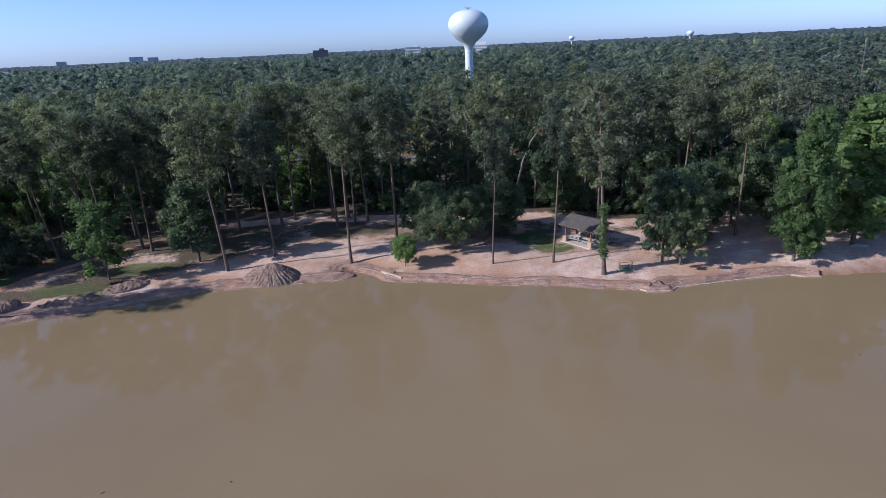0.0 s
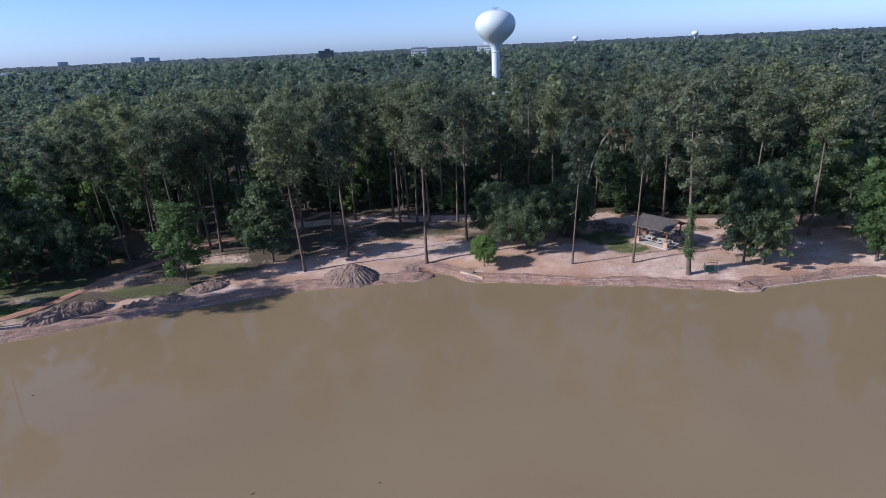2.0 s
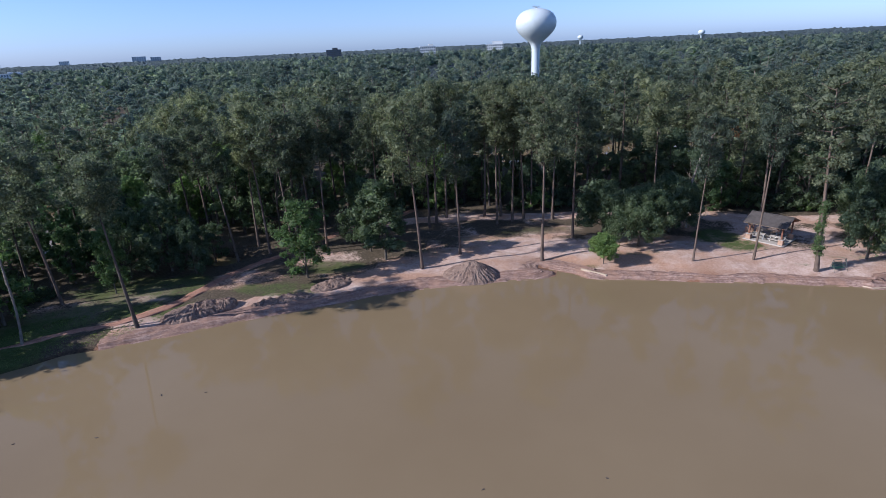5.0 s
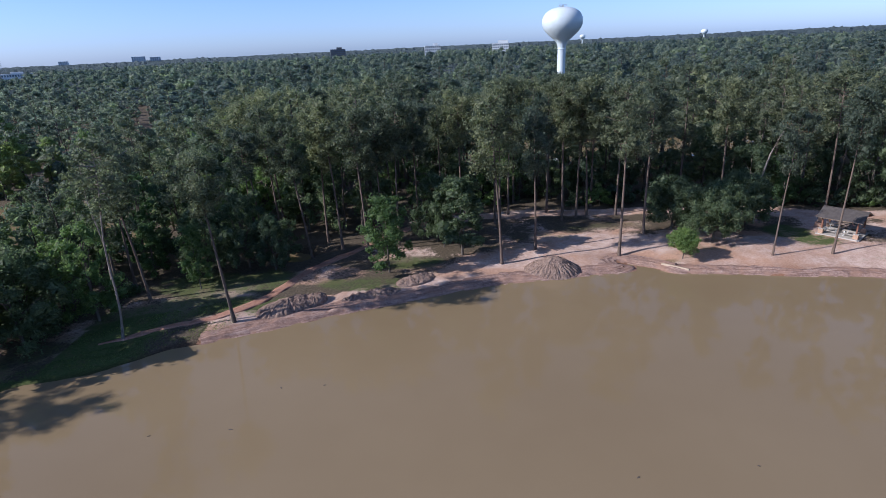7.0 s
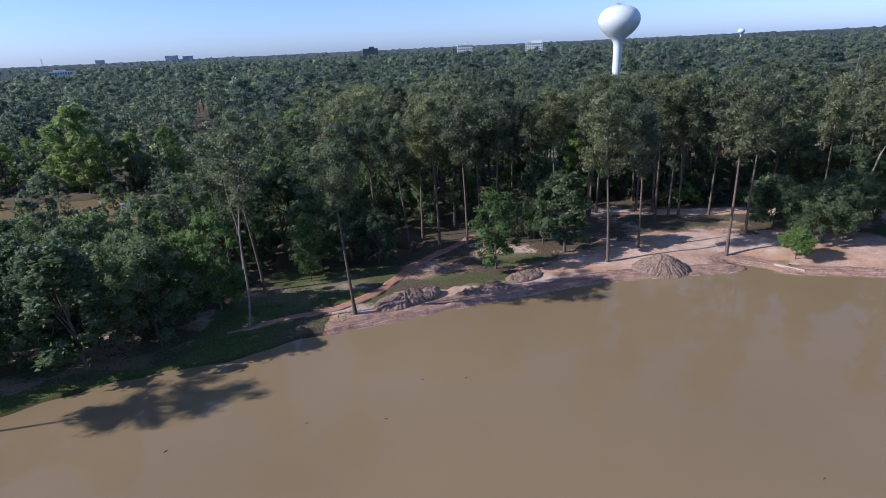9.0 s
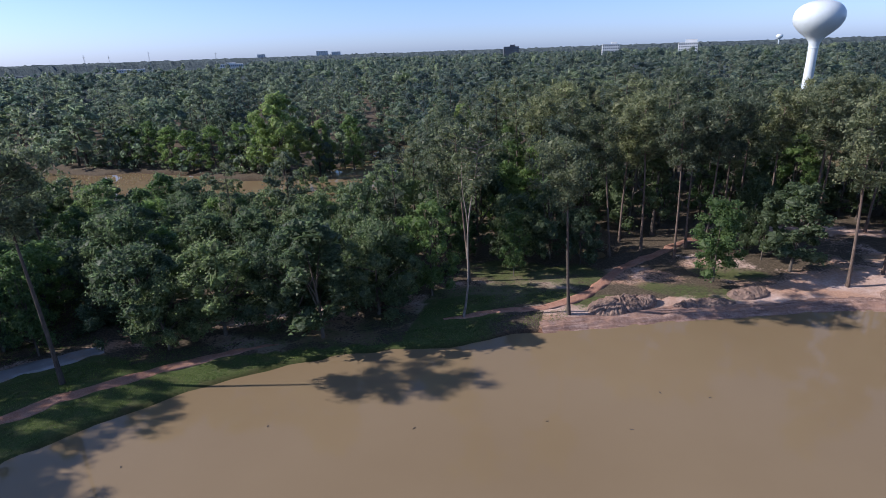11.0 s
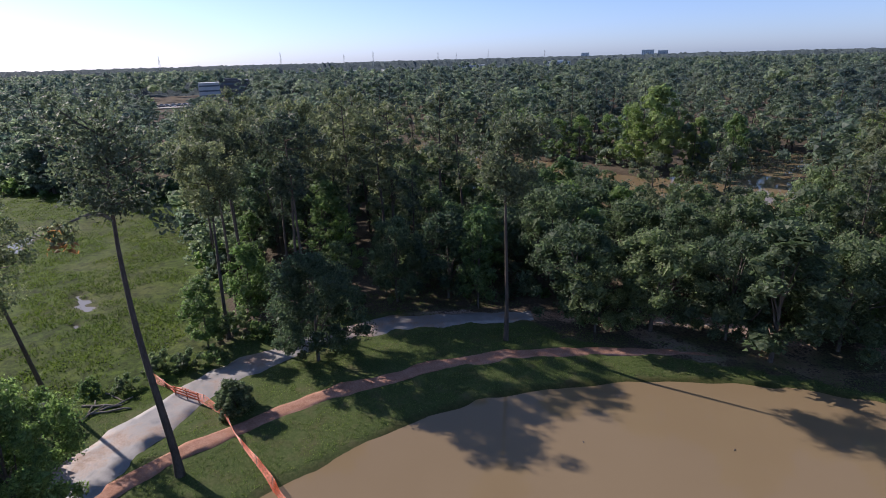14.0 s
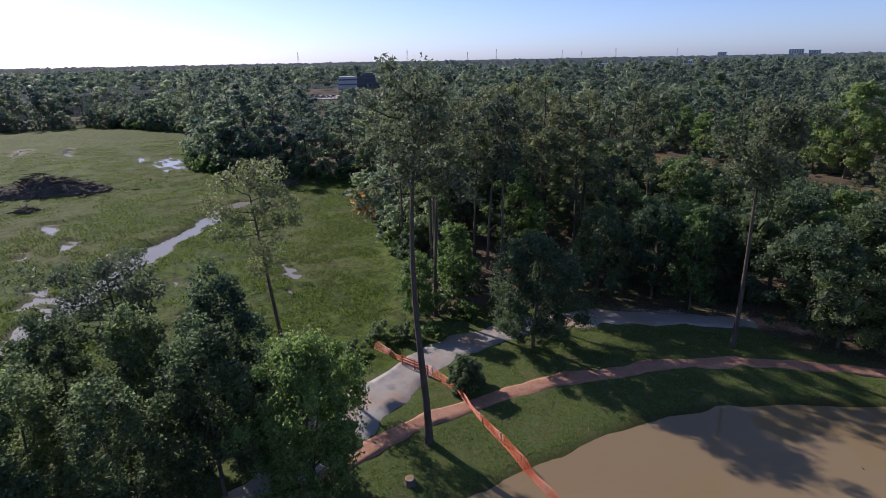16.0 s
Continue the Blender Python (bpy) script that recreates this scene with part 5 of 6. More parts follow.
def lone_pine():
    """The tall pine by the path with one long bare limb."""
    r = np.random.default_rng(401)
    z = np.linspace(0, 1, 14)
    bend = np.sin(np.clip(z / 0.73, 0, 1) * np.pi / 2) - np.clip((z - 0.73) / 0.27, 0, 1) * 0.7
    line = np.stack([-0.32 * bend + 0.10 * np.sin(z * 9), -0.60 * bend + 0.08 * np.sin(z * 8 + 1), z * 26.4], 1)
    line[0, :2] = 0
    wood, crown = pine_shape(r, 26.4, 0.775, 3.2, 30, 84, 0.17, line, 0.30, whole=False, core=0.3)
    a = at_height(line, 20.0)
    out = np.array([-0.47, -0.85, 0])
    limb = [a, a + out * 0.5 + [0, 0, 0.42], a + out * 1.4 + [0, 0, 0.50], a + out * 2.4 + [0, 0, 0.18], a + out * 3.2 + [0, 0, -0.15]]
    limb_mesh = tube(limb, [0.13, 0.12, 0.10, 0.07, 0.03], 6)
    C = np.array([a + out * k + [dx, dy, dz] for k, dx, dy, dz in ((2.6, 0.2, 0, -0.1), (3.1, 0, 0.3, -0.5), (3.5, -0.2, 0, -0.2), (3.5, 0.4, -0.2, -0.9), (3.1, -0.3, 0.2, -1.1), (4.1, 0, 0, -0.4))])
    low = leaf_cloud(r, C, np.array([[0.6, 0.6, 0.42]] * len(C)), 46, 0.2, 0.3, 0.6, 0.45)
    C2 = np.array([a + [0.6, 0.9, 0.9], a + [1.4, 1.5, 1.0], a + [2.1, 2.2, 0.5], a + [0.9, 1.9, 1.3], a + [-0.5, -0.7, 1.6], a + [2.6, 2.4, -0.3]])
    mid_c = leaf_cloud(r, C2, np.array([[0.8, 0.8, 0.5]] * len(C2)), 44, 0.22, 0.4, 0.6, 0.45)
    custom_tree("pine_tree", -120.8, -1.55, wood, join([crown, mid_c]), M_BARK_SHADED, M_PINE, "tall leaning pine beside the path with one long bare limb", "pine tree",
                (("limb", limb_mesh, M_BARK_PALE, "bare pale-barked limb"), ("needle_tuft", low, M_PINE, ""), ("dry_tuft", leaf_cloud(r, C[2:5] - [0, 0, 0.4], np.array([[0.75, 0.75, 0.6]] * 3), 16, 0.2), M_DRY, "dead brown needles")))


def forked_pine():
    r = np.random.default_rng(402)
    z = np.linspace(0, 1, 12)
    line = np.stack([1.9 * z + 0.25 * np.sin(z * 9), 0.3 * z, z * 22.5], 1)
    wood, crown = pine_shape(r, 22.5, 0.70, 3.1, 22, 48, 0.20, line, 0.15, whole=False, core=0.5)
    fork = tube(np.stack([1.9 * z[4:] - 1.4 * (z[4:] - z[4]) * 2.2 + 0.2 * np.sin(z[4:] * 14), 0.3 * z[4:] + 0.4 * (z[4:] - z[4]), z[4:] * 21], 1), np.linspace(0.09, 0.03, 8), 6)
    custom_tree("pine_tree", -82.3, 55.2, wood, crown, M_BARK_PALE, M_PINE, "pale-trunked forked pine with a thin ragged crown", "pine tree", (("fork", fork, M_BARK_PALE, ""),))


def bent_pine():
    r = np.random.default_rng(403)
    line = np.array([[0, 0, 0], [0.05, 0, 4], [0.3, 0, 8], [1.1, 0, 11.5], [2.3, 0, 14.5], [3.4, 0, 16.0], [4.6, 0, 16.7], [5.6, 0.1, 16.6], [6.2, 0.1, 15.9]], float)
    wood = tube(line, [0.2, 0.18, 0.16, 0.14, 0.12, 0.10, 0.08, 0.06, 0.03], 7)
    C = np.array([[4.6, 0.3, 17.2], [5.3, -0.4, 17.0], [6.0, 0.2, 16.5], [3.6, 0.2, 16.8], [6.6, 0.3, 15.6]])
    crown = leaf_cloud(r, C, np.array([[0.75, 0.75, 0.5]] * 5), 40, 0.24)
    dry = leaf_cloud(r, C[2:] - [0, 0, 0.6], np.array([[0.6, 0.6, 0.5]] * 3), 26, 0.24)
    custom_tree("pine_tree", 5.6, 88.3, wood, crown, M_BARK_PALE, M_PINE, "thin pine bent over in a wide arch", "pine tree", (("dry_tuft", dry, M_DRY, "dead brown needles"),))


def vine_pine():
    r = np.random.default_rng(404)
    z = np.linspace(0, 1, 10)
    line = np.stack([-1.7 * z, 0.4 * z, z * 24], 1)
    wood, crown = pine_shape(r, 24, 0.48, 4.1, 32, 54, 0.21, line, 0.27, whole=False, core=0.6)
    C = np.array([at_height(line, h) + r.normal(size=3) * 0.16 for h in np.linspace(2.6, 9.2, 15)])
    vine = leaf_cloud(r, C, np.array([[0.66 + 0.16 * math.sin(i), 0.66, 0.5] for i in range(15)]), 120, 0.10, whole=False, core=0.7)
    custom_tree("pine_tree", 15.6, 69.4, wood, crown, M_BARK, M_PINE, "big pine at the lake with its lower trunk wrapped in vines", "pine tree", (("vine", vine, M_LIME, "bright green climbing vine"),))


def sparse_pine(x, y, h, seed, lean):
    r = np.random.default_rng(seed)
    z = np.linspace(0, 1, 10)
    line = np.stack([lean[0] * z, lean[1] * z, z * h], 1)
    wood, crown = pine_shape(r, h, 0.52, 3.6, 20, 210, 0.17, line, 0.22, fullness=1.15, core=0.0, whole=False)
    custom_tree("pine_tree", x, y, wood, crown, M_BARK, M_PINE, "small leaning pine with a thin open crown", "pine tree")


lone_pine()
forked_pine()
bent_pine()
vine_pine()
sparse_pine(-140.6, -7.2, 19.6, 405, (3.6, -2.2))
sparse_pine(-135, -20.2, 13.5, 406, (0.3, -0.3))

# ---- the water tower ----


def lathe(profile, sides=48):
    n = len(profile)
    ang = np.linspace(0, 2 * np.pi, sides, endpoint=False)
    V = np.array([(r * math.cos(a), r * math.sin(a), z) for r, z in profile for a in ang])
    T = []
    for i in range(n - 1):
        for j in range(sides):
            a, b = i * sides + j, i * sides + (j + 1) % sides
            T += [(a, b, b + sides), (a, b + sides, a + sides)]
    return V, np.array(T)


def water_tower(x, y, size=1.0, detail=True, label="white single-pedestal water tower with a rounded tank above the woods"):
    ob = empty("water_tower", Matrix.Translation((x, y, height_at(x, y) - 0.1)), label, "water tower")
    k = size * 1.09
    col = [(2.7, 0), (2.6, 1.0), (2.2, 2.4), (1.75, 4.2), (1.52, 6.5), (1.5, 26.7 / k)]
    bowl = [(1.5, 28.2), (1.62, 29.2), (1.95, 30.1), (2.6, 31.0), (3.7, 31.9), (4.9, 32.9), (6.0, 34.0), (6.85, 35.2), (7.35, 36.4), (7.5, 37.5), (7.38, 38.6), (6.95, 39.7), (6.2, 40.7), (5.0, 41.6), (3.5, 42.2), (1.8, 42.55), (0.4, 42.62)]
    drop = 36.6 * size - 37.5 * k
    col[-1] = (1.5, 28.2 + drop / k)
    part("pedestal", mesh_from("pedestal", *lathe([(r * k, z * k) for r, z in col]), [M_WHITE], smooth=True), M_WHITE, ob)
    part("tank", mesh_from("tank", *lathe([(r * k, z * k + drop) for r, z in bowl]), [M_WHITE], smooth=True), M_WHITE, ob)
    if not detail:
        return
    ring = lathe([(r * k, z * k + drop) for r, z in ((1.51, 27.9), (1.66, 27.95), (1.66, 28.15), (1.51, 28.2))])
    up = 42.62 * k + drop - 42.62
    part("collar", mesh_from("collar", *ring, [M_WHITE], smooth=True), M_WHITE, ob)
    hatch = lathe([(0.55, 42.4), (0.55, 42.95), (0.45, 43.05), (0.05, 43.1)], 16)
    part("hatch", mesh_from("hatch", *hatch, [M_STEEL]), M_STEEL, ob, "grey roof hatch").location = (0, 0, up)
    rail = [tube([(1.6 * math.cos(a), 1.6 * math.sin(a), 42.45), (1.6 * math.cos(a), 1.6 * math.sin(a), 43.3)], [0.04, 0.04], 4) for a in np.linspace(0, 6.28, 9)[:-1]]
    loop = [(1.6 * math.cos(a), 1.6 * math.sin(a), 43.3) for a in np.linspace(0, 6.2832, 25)]
    part("railing", mesh_from("railing", *join(rail + [tube(loop, [0.04] * 25, 4)]), [M_STEEL]), M_STEEL, ob, "steel guard rail").location = (0, 0, up)
    part("antenna", mesh_from("antenna", *tube([(-0.8, 0, 42.5), (-0.8, 0, 44.6)], [0.06, 0.03], 5), [M_STEEL]), M_STEEL, ob).location = (0, 0, up)


water_tower(-0.4, 242.7)

# ---- the picnic shelter ----
PAV = Matrix.Translation((15.6, 81.5, 0)) @ Matrix.Rotation(radians(-47), 4, "Z")


def picnic_table(m):
    z = 0.0
    ob = empty("picnic_table", m, "pale grey picnic table with fixed benches under the shelter", "picnic table", "tables in the shelter")
    for i in range(4):
        part("top_board", box(bmesh.new(), 1.8, 0.17, 0.045, Matrix.Translation((0, -0.285 + i * 0.19, 0.72)), 0.008), M_SLAB, ob)
    for s in (-1, 1):
        part("bench", box(bmesh.new(), 1.8, 0.28, 0.045, Matrix.Translation((0, s * 0.68, 0.43)), 0.008), M_SLAB, ob)
        leg = bmesh.new()
        for t in (-1, 1):
            box(leg, 0.07, 0.07, 0.80, Matrix.Translation((s * 0.65, t * 0.40, 0)) @ Matrix.Rotation(radians(t * 22), 4, "X"))
        box(leg, 0.06, 1.5, 0.07, Matrix.Translation((s * 0.65, 0, 0.36)))
        part("leg", leg, M_STEEL, ob)
    return ob


def shelter():
    gz = height_at(15.6, 81.5)
    slab = empty("shelter_floor", PAV @ Matrix.Translation((0, 0, gz)), "pale concrete floor slab under the picnic shelter", "floor slab")
    part("slab", box(bmesh.new(), 5.7, 5.0, 0.42, Matrix.Translation((0, 0, -0.25)), 0.02), M_SLAB, slab)
    top = gz + 0.17
    ob = empty("picnic_shelter", PAV @ Matrix.Translation((0, 0, top)), "open picnic shelter with a grey shingle gable roof on brick piers", "picnic shelter")
    for x in (-2.25, 2.25):
        for y in (-1.95, 1.95):
            pier = part("pier", box(bmesh.new(), 0.66, 0.66, 0.72, Matrix.Translation((x, y, 0)), 0.02), M_BRICK, ob, "pale brick pier")
            part("pier_cap", box(bmesh.new(), 0.76, 0.76, 0.07, Matrix.Translation((x, y, 0.72)), 0.015), M_SLAB, pier)
            part("post", box(bmesh.new(), 0.2, 0.2, 1.83, Matrix.Translation((x, y, 0.79)), 0.01), M_POST, ob, "red-brown timber post")
            for s in (-1, 1):
                if abs(x + s * 0.5) < 2.4:
                    part("brace", box(bmesh.new(), 0.1, 0.1, 0.75, Matrix.Translation((x + s * 0.5, y, 2.02)) @ Matrix.Rotation(radians(s * 45), 4, "Y") @ Matrix.Translation((0, 0, -0.1))), M_POST, ob)
    for y in (-1.95, 1.95):
        part("beam", box(bmesh.new(), 5.4, 0.2, 0.26, Matrix.Translation((0, y, 2.6)), 0.01), M_POST, ob)
    half, ridge, eave = 2.7, 3.75, 2.72
    pitch = math.atan2(ridge - eave, half)
    run = math.hypot(half, ridge - eave)
    part("ridge_beam", box(bmesh.new(), 5.7, 0.14, 0.26, Matrix.Translation((0, 0, ridge - 0.42))), M_POST, ob)
    for s in (-1, 1):
        m = Matrix.Translation((0, 0, ridge)) @ Matrix.Rotation(pitch * -s, 4, "X")
        face = part("roof", box(bmesh.new(), 5.9, run + 0.15, 0.09, m @ Matrix.Translation((0, s * (run + 0.15) / 2, -0.09))), M_TIMBER, ob, "timber roof deck")
        rows = 9
        for i in range(rows):
            w = (run + 0.15) / rows
            c = m @ Matrix.Translation((0, s * (run + 0.15 - (i + 0.5) * w), 0.0)) @ Matrix.Rotation(radians(2.2 * s), 4, "X")
            part("shingle_course", box(bmesh.new(), 5.96, w + 0.06, 0.035, c), M_SHINGLE, face)
        for i in range(6):
            part("rafter", box(bmesh.new(), 0.08, run, 0.16, m @ Matrix.Translation((-2.7 + i * 1.08, s * run / 2, -0.25))), M_POST, ob)
    part("ridge_cap", box(bmesh.new(), 5.98, 0.34, 0.05, Matrix.Translation((0, 0, ridge + 0.0)), 0.01), M_SHINGLE, ob)
    for x, y, r in ((-1.2, -0.95, 6), (1.2, -0.95, -4), (-1.15, 1.15, 3), (1.25, 1.1, 0)):
        picnic_table(PAV @ pose(x, y, top, 0, 0, r))
    g = empty("barbecue", PAV @ pose(-3.6, 1.9, gz - 0.05, 0, 0, 10), "brick barbecue with a squat chimney beside the shelter", "barbecue")
    part("hearth", box(bmesh.new(), 1.2, 0.8, 0.8, None, 0.02), M_BRICK, g)
    part("chimney", box(bmesh.new(), 0.6, 0.55, 0.7, Matrix.Translation((0, 0.12, 0.8)), 0.02), M_BRICK, g)
    part("grate", box(bmesh.new(), 0.6, 0.5, 0.03, Matrix.Translation((0, -0.2, 0.802))), M_STEEL, g)


shelter()


def swing_bench(x, y, turn):
    ob = empty("bench_swing", pose(x, y, height_at(x, y) - 0.05, 0, 0, turn), "green slatted bench swing in a dark steel frame on the bank", "bench swing")
    for s in (-1, 1):
        for t in (-1, 1):
            part("leg", mesh_from("leg", *tube([(s * 0.95, t * 0.5, 0), (s * 0.9, 0, 1.6)], [0.03, 0.03], 8), [M_DARKSTEEL], smooth=True), M_DARKSTEEL, ob)
    part("top_bar", mesh_from("top_bar", *tube([(-1.0, 0, 1.6), (1.0, 0, 1.6)], [0.035, 0.035], 8), [M_DARKSTEEL], smooth=True), M_DARKSTEEL, ob)
    for i in range(5):
        part("seat_slat", box(bmesh.new(), 1.45, 0.10, 0.03, Matrix.Translation((0, -0.24 + i * 0.12, 0.45)), 0.005), M_GREENPAINT, ob)
        part("back_slat", box(bmesh.new(), 1.45, 0.03, 0.09, Matrix.Translation((0, 0.30 + i * 0.02, 0.55 + i * 0.115)), 0.005), M_GREENPAINT, ob)
    for s in (-1, 1):
        part("chain", mesh_from("chain", *tube([(s * 0.74, 0.0, 0.46), (s * 0.76, 0, 1.58)], [0.015, 0.015], 4), [M_DARKSTEEL]), M_DARKSTEEL, ob)
        part("arm", box(bmesh.new(), 0.06, 0.6, 0.05, Matrix.Translation((s * 0.74, 0.03, 0.66))), M_GREENPAINT, ob)


swing_bench(18.4, 69.5, 10)

# ---- heaps of earth and the water's edge ----


def heap(name, x, y, a, b, h, turn, seed, label, ridges=0.0, lump=0.25, n=90, power=1.0):
    """A heap of loose soil, gullied or lumpy."""
    g = np.linspace(-1.15, 1.15, n)
    X, Y = (q.ravel() for q in np.meshgrid(g, g))
    q = np.hypot(X, Y)
    ang = np.arctan2(Y, X)
    cone = np.clip(1 - q, 0, 1) ** power
    top = np.where(cone > 0.86, 0.86 + (cone - 0.86) * 0.3, cone)
    gully = np.sin(ang * 31 + value_noise(X * 5, Y * 5, 1.0, seed) * 9) * np.clip(cone * 3, 0, 1) * (1 - cone) * ridges
    wx_, wy_ = X * a, Y * b
    rough = (value_noise(wx_, wy_, 0.8, seed) - 0.5) * lump * 0.8 + (value_noise(wx_, wy_, 0.4, seed + 1) - 0.5) * lump * 0.7 + (value_noise(wx_, wy_, 0.17, seed + 2) - 0.5) * lump * 0.4
    gully = gully + (value_noise(ang * 9, q * 1.5, 1.0, seed + 5) - 0.5) * ridges * 1.6 * np.clip(cone * 4, 0, 1)
    Z = top * h + gully * h + rough * np.clip(cone * 5, 0, 1) - np.clip(q - 1.0, 0, 1) * 3.0
    c, s = math.cos(radians(turn)), math.sin(radians(turn))
    Xw, Yw = x + c * wx_ - s * wy_, y + s * wx_ + c * wy_
    base = ground_z(Xw, Yw)
    V = np.stack([Xw, Yw, np.maximum(base, -0.4) + Z - 0.05], 1)
    ob = new(name, mesh_from(name, V, grid_tris(n, n), [M_DIRT], smooth=True))
    return tagged(ob, label, "earth mound")


heap("earth_mound", -29.8, 71.9, 4.1, 2.8, 2.0, 0, 51, "steep cone of grey-brown soil gullied by rain", 0.045, 0.24, 110, 0.92)
heap("earth_mound", -64.4, 61.7, 4.2, 2.0, 1.3, 32, 53, "long crumbled bank of turned grey-brown earth", 0.10, 0.24, 130, 0.42)
heap("earth_mound", -61.4, 63.3, 1.5, 1.1, 1.25, 32, 58, "steep broken end of the turned earth bank", 0.08, 0.24, 70, 0.28)
heap("earth_mound", -48.9, 69.0, 3.0, 1.5, 0.7, 30, 55, "low lumpy heap of turned earth on the bank", 0.06, 0.26, 80, 0.5)
heap("earth_mound", -54.4, 65.0, 4.2, 1.1, 0.5, 25, 56, "low lumpy ridge of turned earth on the bank", 0.0, 0.42, 80, 0.45)


def edging(corners, label, wide=0.13, high=0.16):
    """Timber boards along the water, end to end."""
    ob = empty("timber_edging", Matrix.Translation((*corners[0], 0)), label, "edging")
    for (ax, ay), (bx, by) in zip(corners, corners[1:]):
        n = max(1, round(math.hypot(bx - ax, by - ay) / 3.0))
        for i in range(n):
            px, py = ax + (bx - ax) * (i + 0.5) / n, ay + (by - ay) * (i + 0.5) / n
            length = math.hypot(bx - ax, by - ay) / n - 0.03
            part("board", box(bmesh.new(), length, wide, high + 0.5, Matrix.Translation((px - corners[0][0], py - corners[0][1], -0.5 + 0.02 * (i % 2))) @ Matrix.Rotation(math.atan2(by - ay, bx - ax), 4, "Z"), 0.02), M_BOARD, ob)


edging([(19.3, 65.8), (20.0, 65.1), (22.7, 65.1), (24.0, 66.2), (28.1, 67.0), (32, 67.9), (39.4, 69.1), (41.0, 68.5), (42.9, 68.4)], "pale timber boards edging the lake bank")
beam = part("timber_beam", box(bmesh.new(), 3.7, 0.26, 0.24, None, 0.02), M_BOARD, None)
beam.matrix_world = pose(-12.9, 71.75, 0.34, 0, 3, -33)
tagged(beam, "pale squared timber beam stranded at the washed-out bank", "timber beam")

# ---- the orange fence, stump and felled wood by the road ----


def orange_fence():
    line = smooth_line([(-136.0, 0.6), (-134.2, 1.2), (-132.5, 1.7), (-129.0, 2.8), (-125.3, 3.5), (-122.8, 3.4), (-120.5, 3.2), (-116.5, 3.1), (-113.2, 2.8), (-111.3, 2.6), (-109.9, 2.5)], 0.16)
    ob = empty("safety_fence", Matrix.Translation((-136.0, 0.6, 0)), "sagging orange plastic safety fence running into the water", "fence")
    s = np.arange(len(line)) * 0.16
    foot = np.maximum(ground_z(line[:, 0], line[:, 1]), -0.25)
    sag = 0.16 * np.sin(np.pi * ((s % 2.6) / 2.6))
    tall = 0.86 - 0.25 * np.clip(value_noise(s, s * 0, 5.0, 61) - 0.3, 0, 1)
    t = np.gradient(line, axis=0)
    t /= np.linalg.norm(t, axis=1)[:, None]
    side = np.stack([-t[:, 1], t[:, 0]], 1)
    slump = (value_noise(s, s * 0 + 3, 3.5, 62) - 0.35) * 0.9
    org = np.array([-136.0, 0.6, 0])

    def at(k, f):
        b = 1.0 - f
        p = line[k] + side[k] * slump[k] * f
        return np.array([p[0], p[1], foot[k] + 0.04 + f * (tall[k] - sag[k])]) - org

    span = 16
    for i in range(0, len(line) - 1, span):
        j = min(i + span, len(line) - 1)
        bits = []
        for f in np.linspace(0.0, 1.0, 9):
            bits.append(tube([at(k, f) for k in range(i, j + 1)], [0.024 if f in (0.0, 1.0) else 0.014] * (j - i + 1), 3))
        for k in range(i, j + 1):
            bits.append(tube([at(k, 0.0), at(k, 0.5), at(k, 1.0)], [0.015] * 3, 3))
        part("net", mesh_from("net", *join(bits), [M_ORANGE]), M_ORANGE, ob)
        foot_p, head_p = at(i, 0.0) - [0, 0, 0.3], at(i, 1.0) + [0, 0, 0.12]
        part("stake", mesh_from("stake", *tube([foot_p, head_p], [0.03, 0.025], 6), [M_STEEL]), M_STEEL, ob, "thin steel stake")


orange_fence()


def barrier(x, y, turn):
    ob = empty("road_barrier", pose(x, y, height_at(x, y) + 0.02, 0, 0, turn), "low orange barrier lying across the road", "barrier")
    for i in range(3):
        part("rail", box(bmesh.new(), 3.4, 0.05, 0.12, Matrix.Translation((0, 0, 0.35 + i * 0.28)), 0.01), M_ORANGE, ob)
    for s in (-1.5, 0, 1.5):
        part("upright", box(bmesh.new(), 0.08, 0.08, 1.1, Matrix.Translation((s, 0.06, 0)), 0.01), M_POST, ob)


barrier(-130.1, 2.1, 22)


def stump(x, y):
    ob = empty("tree_stump", Matrix.Translation((x, y, height_at(x, y) - 0.1)), "sawn tree stump in the grass of the bank", "tree stump")
    V, T = lathe([(0.55, 0), (0.42, 0.12), (0.36, 0.3), (0.34, 0.52)], 18)
    V[:, :2] *= (1 + 0.12 * np.sin(np.arctan2(V[:, 1], V[:, 0]) * 5))[:, None]
    part("bole", mesh_from("bole", V, T, [M_BARK_OAK], smooth=True), M_BARK_OAK, ob)
    V, T = lathe([(0.345, 0.50), (0.33, 0.535), (0.01, 0.54)], 18)
    part("cut_face", mesh_from("cut_face", V, T, [M_CUT]), M_CUT, ob, "pale sawn wood")


stump(-117.8, -4.75)


def log(x, y, length, radius, turn, tip, lift, label, mat, group):
    z = max(height_at(x, y), 0.0) + lift
    r = np.random.default_rng(int(abs(x * 37 + y * 91)) + 3)
    n = 6
    p = np.stack([np.linspace(-0.5, 0.5, n) * length, r.normal(size=n) * 0.06, r.normal(size=n) * 0.04], 1)
    V, T = tube(p, np.linspace(radius, radius * 0.6, n), 7)
    ob = new("log", mesh_from("log", V, T, [mat], smooth=True))
    ob.matrix_world = pose(x, y, z, 0, tip, turn)
    return tagged(ob, label, "log", group)


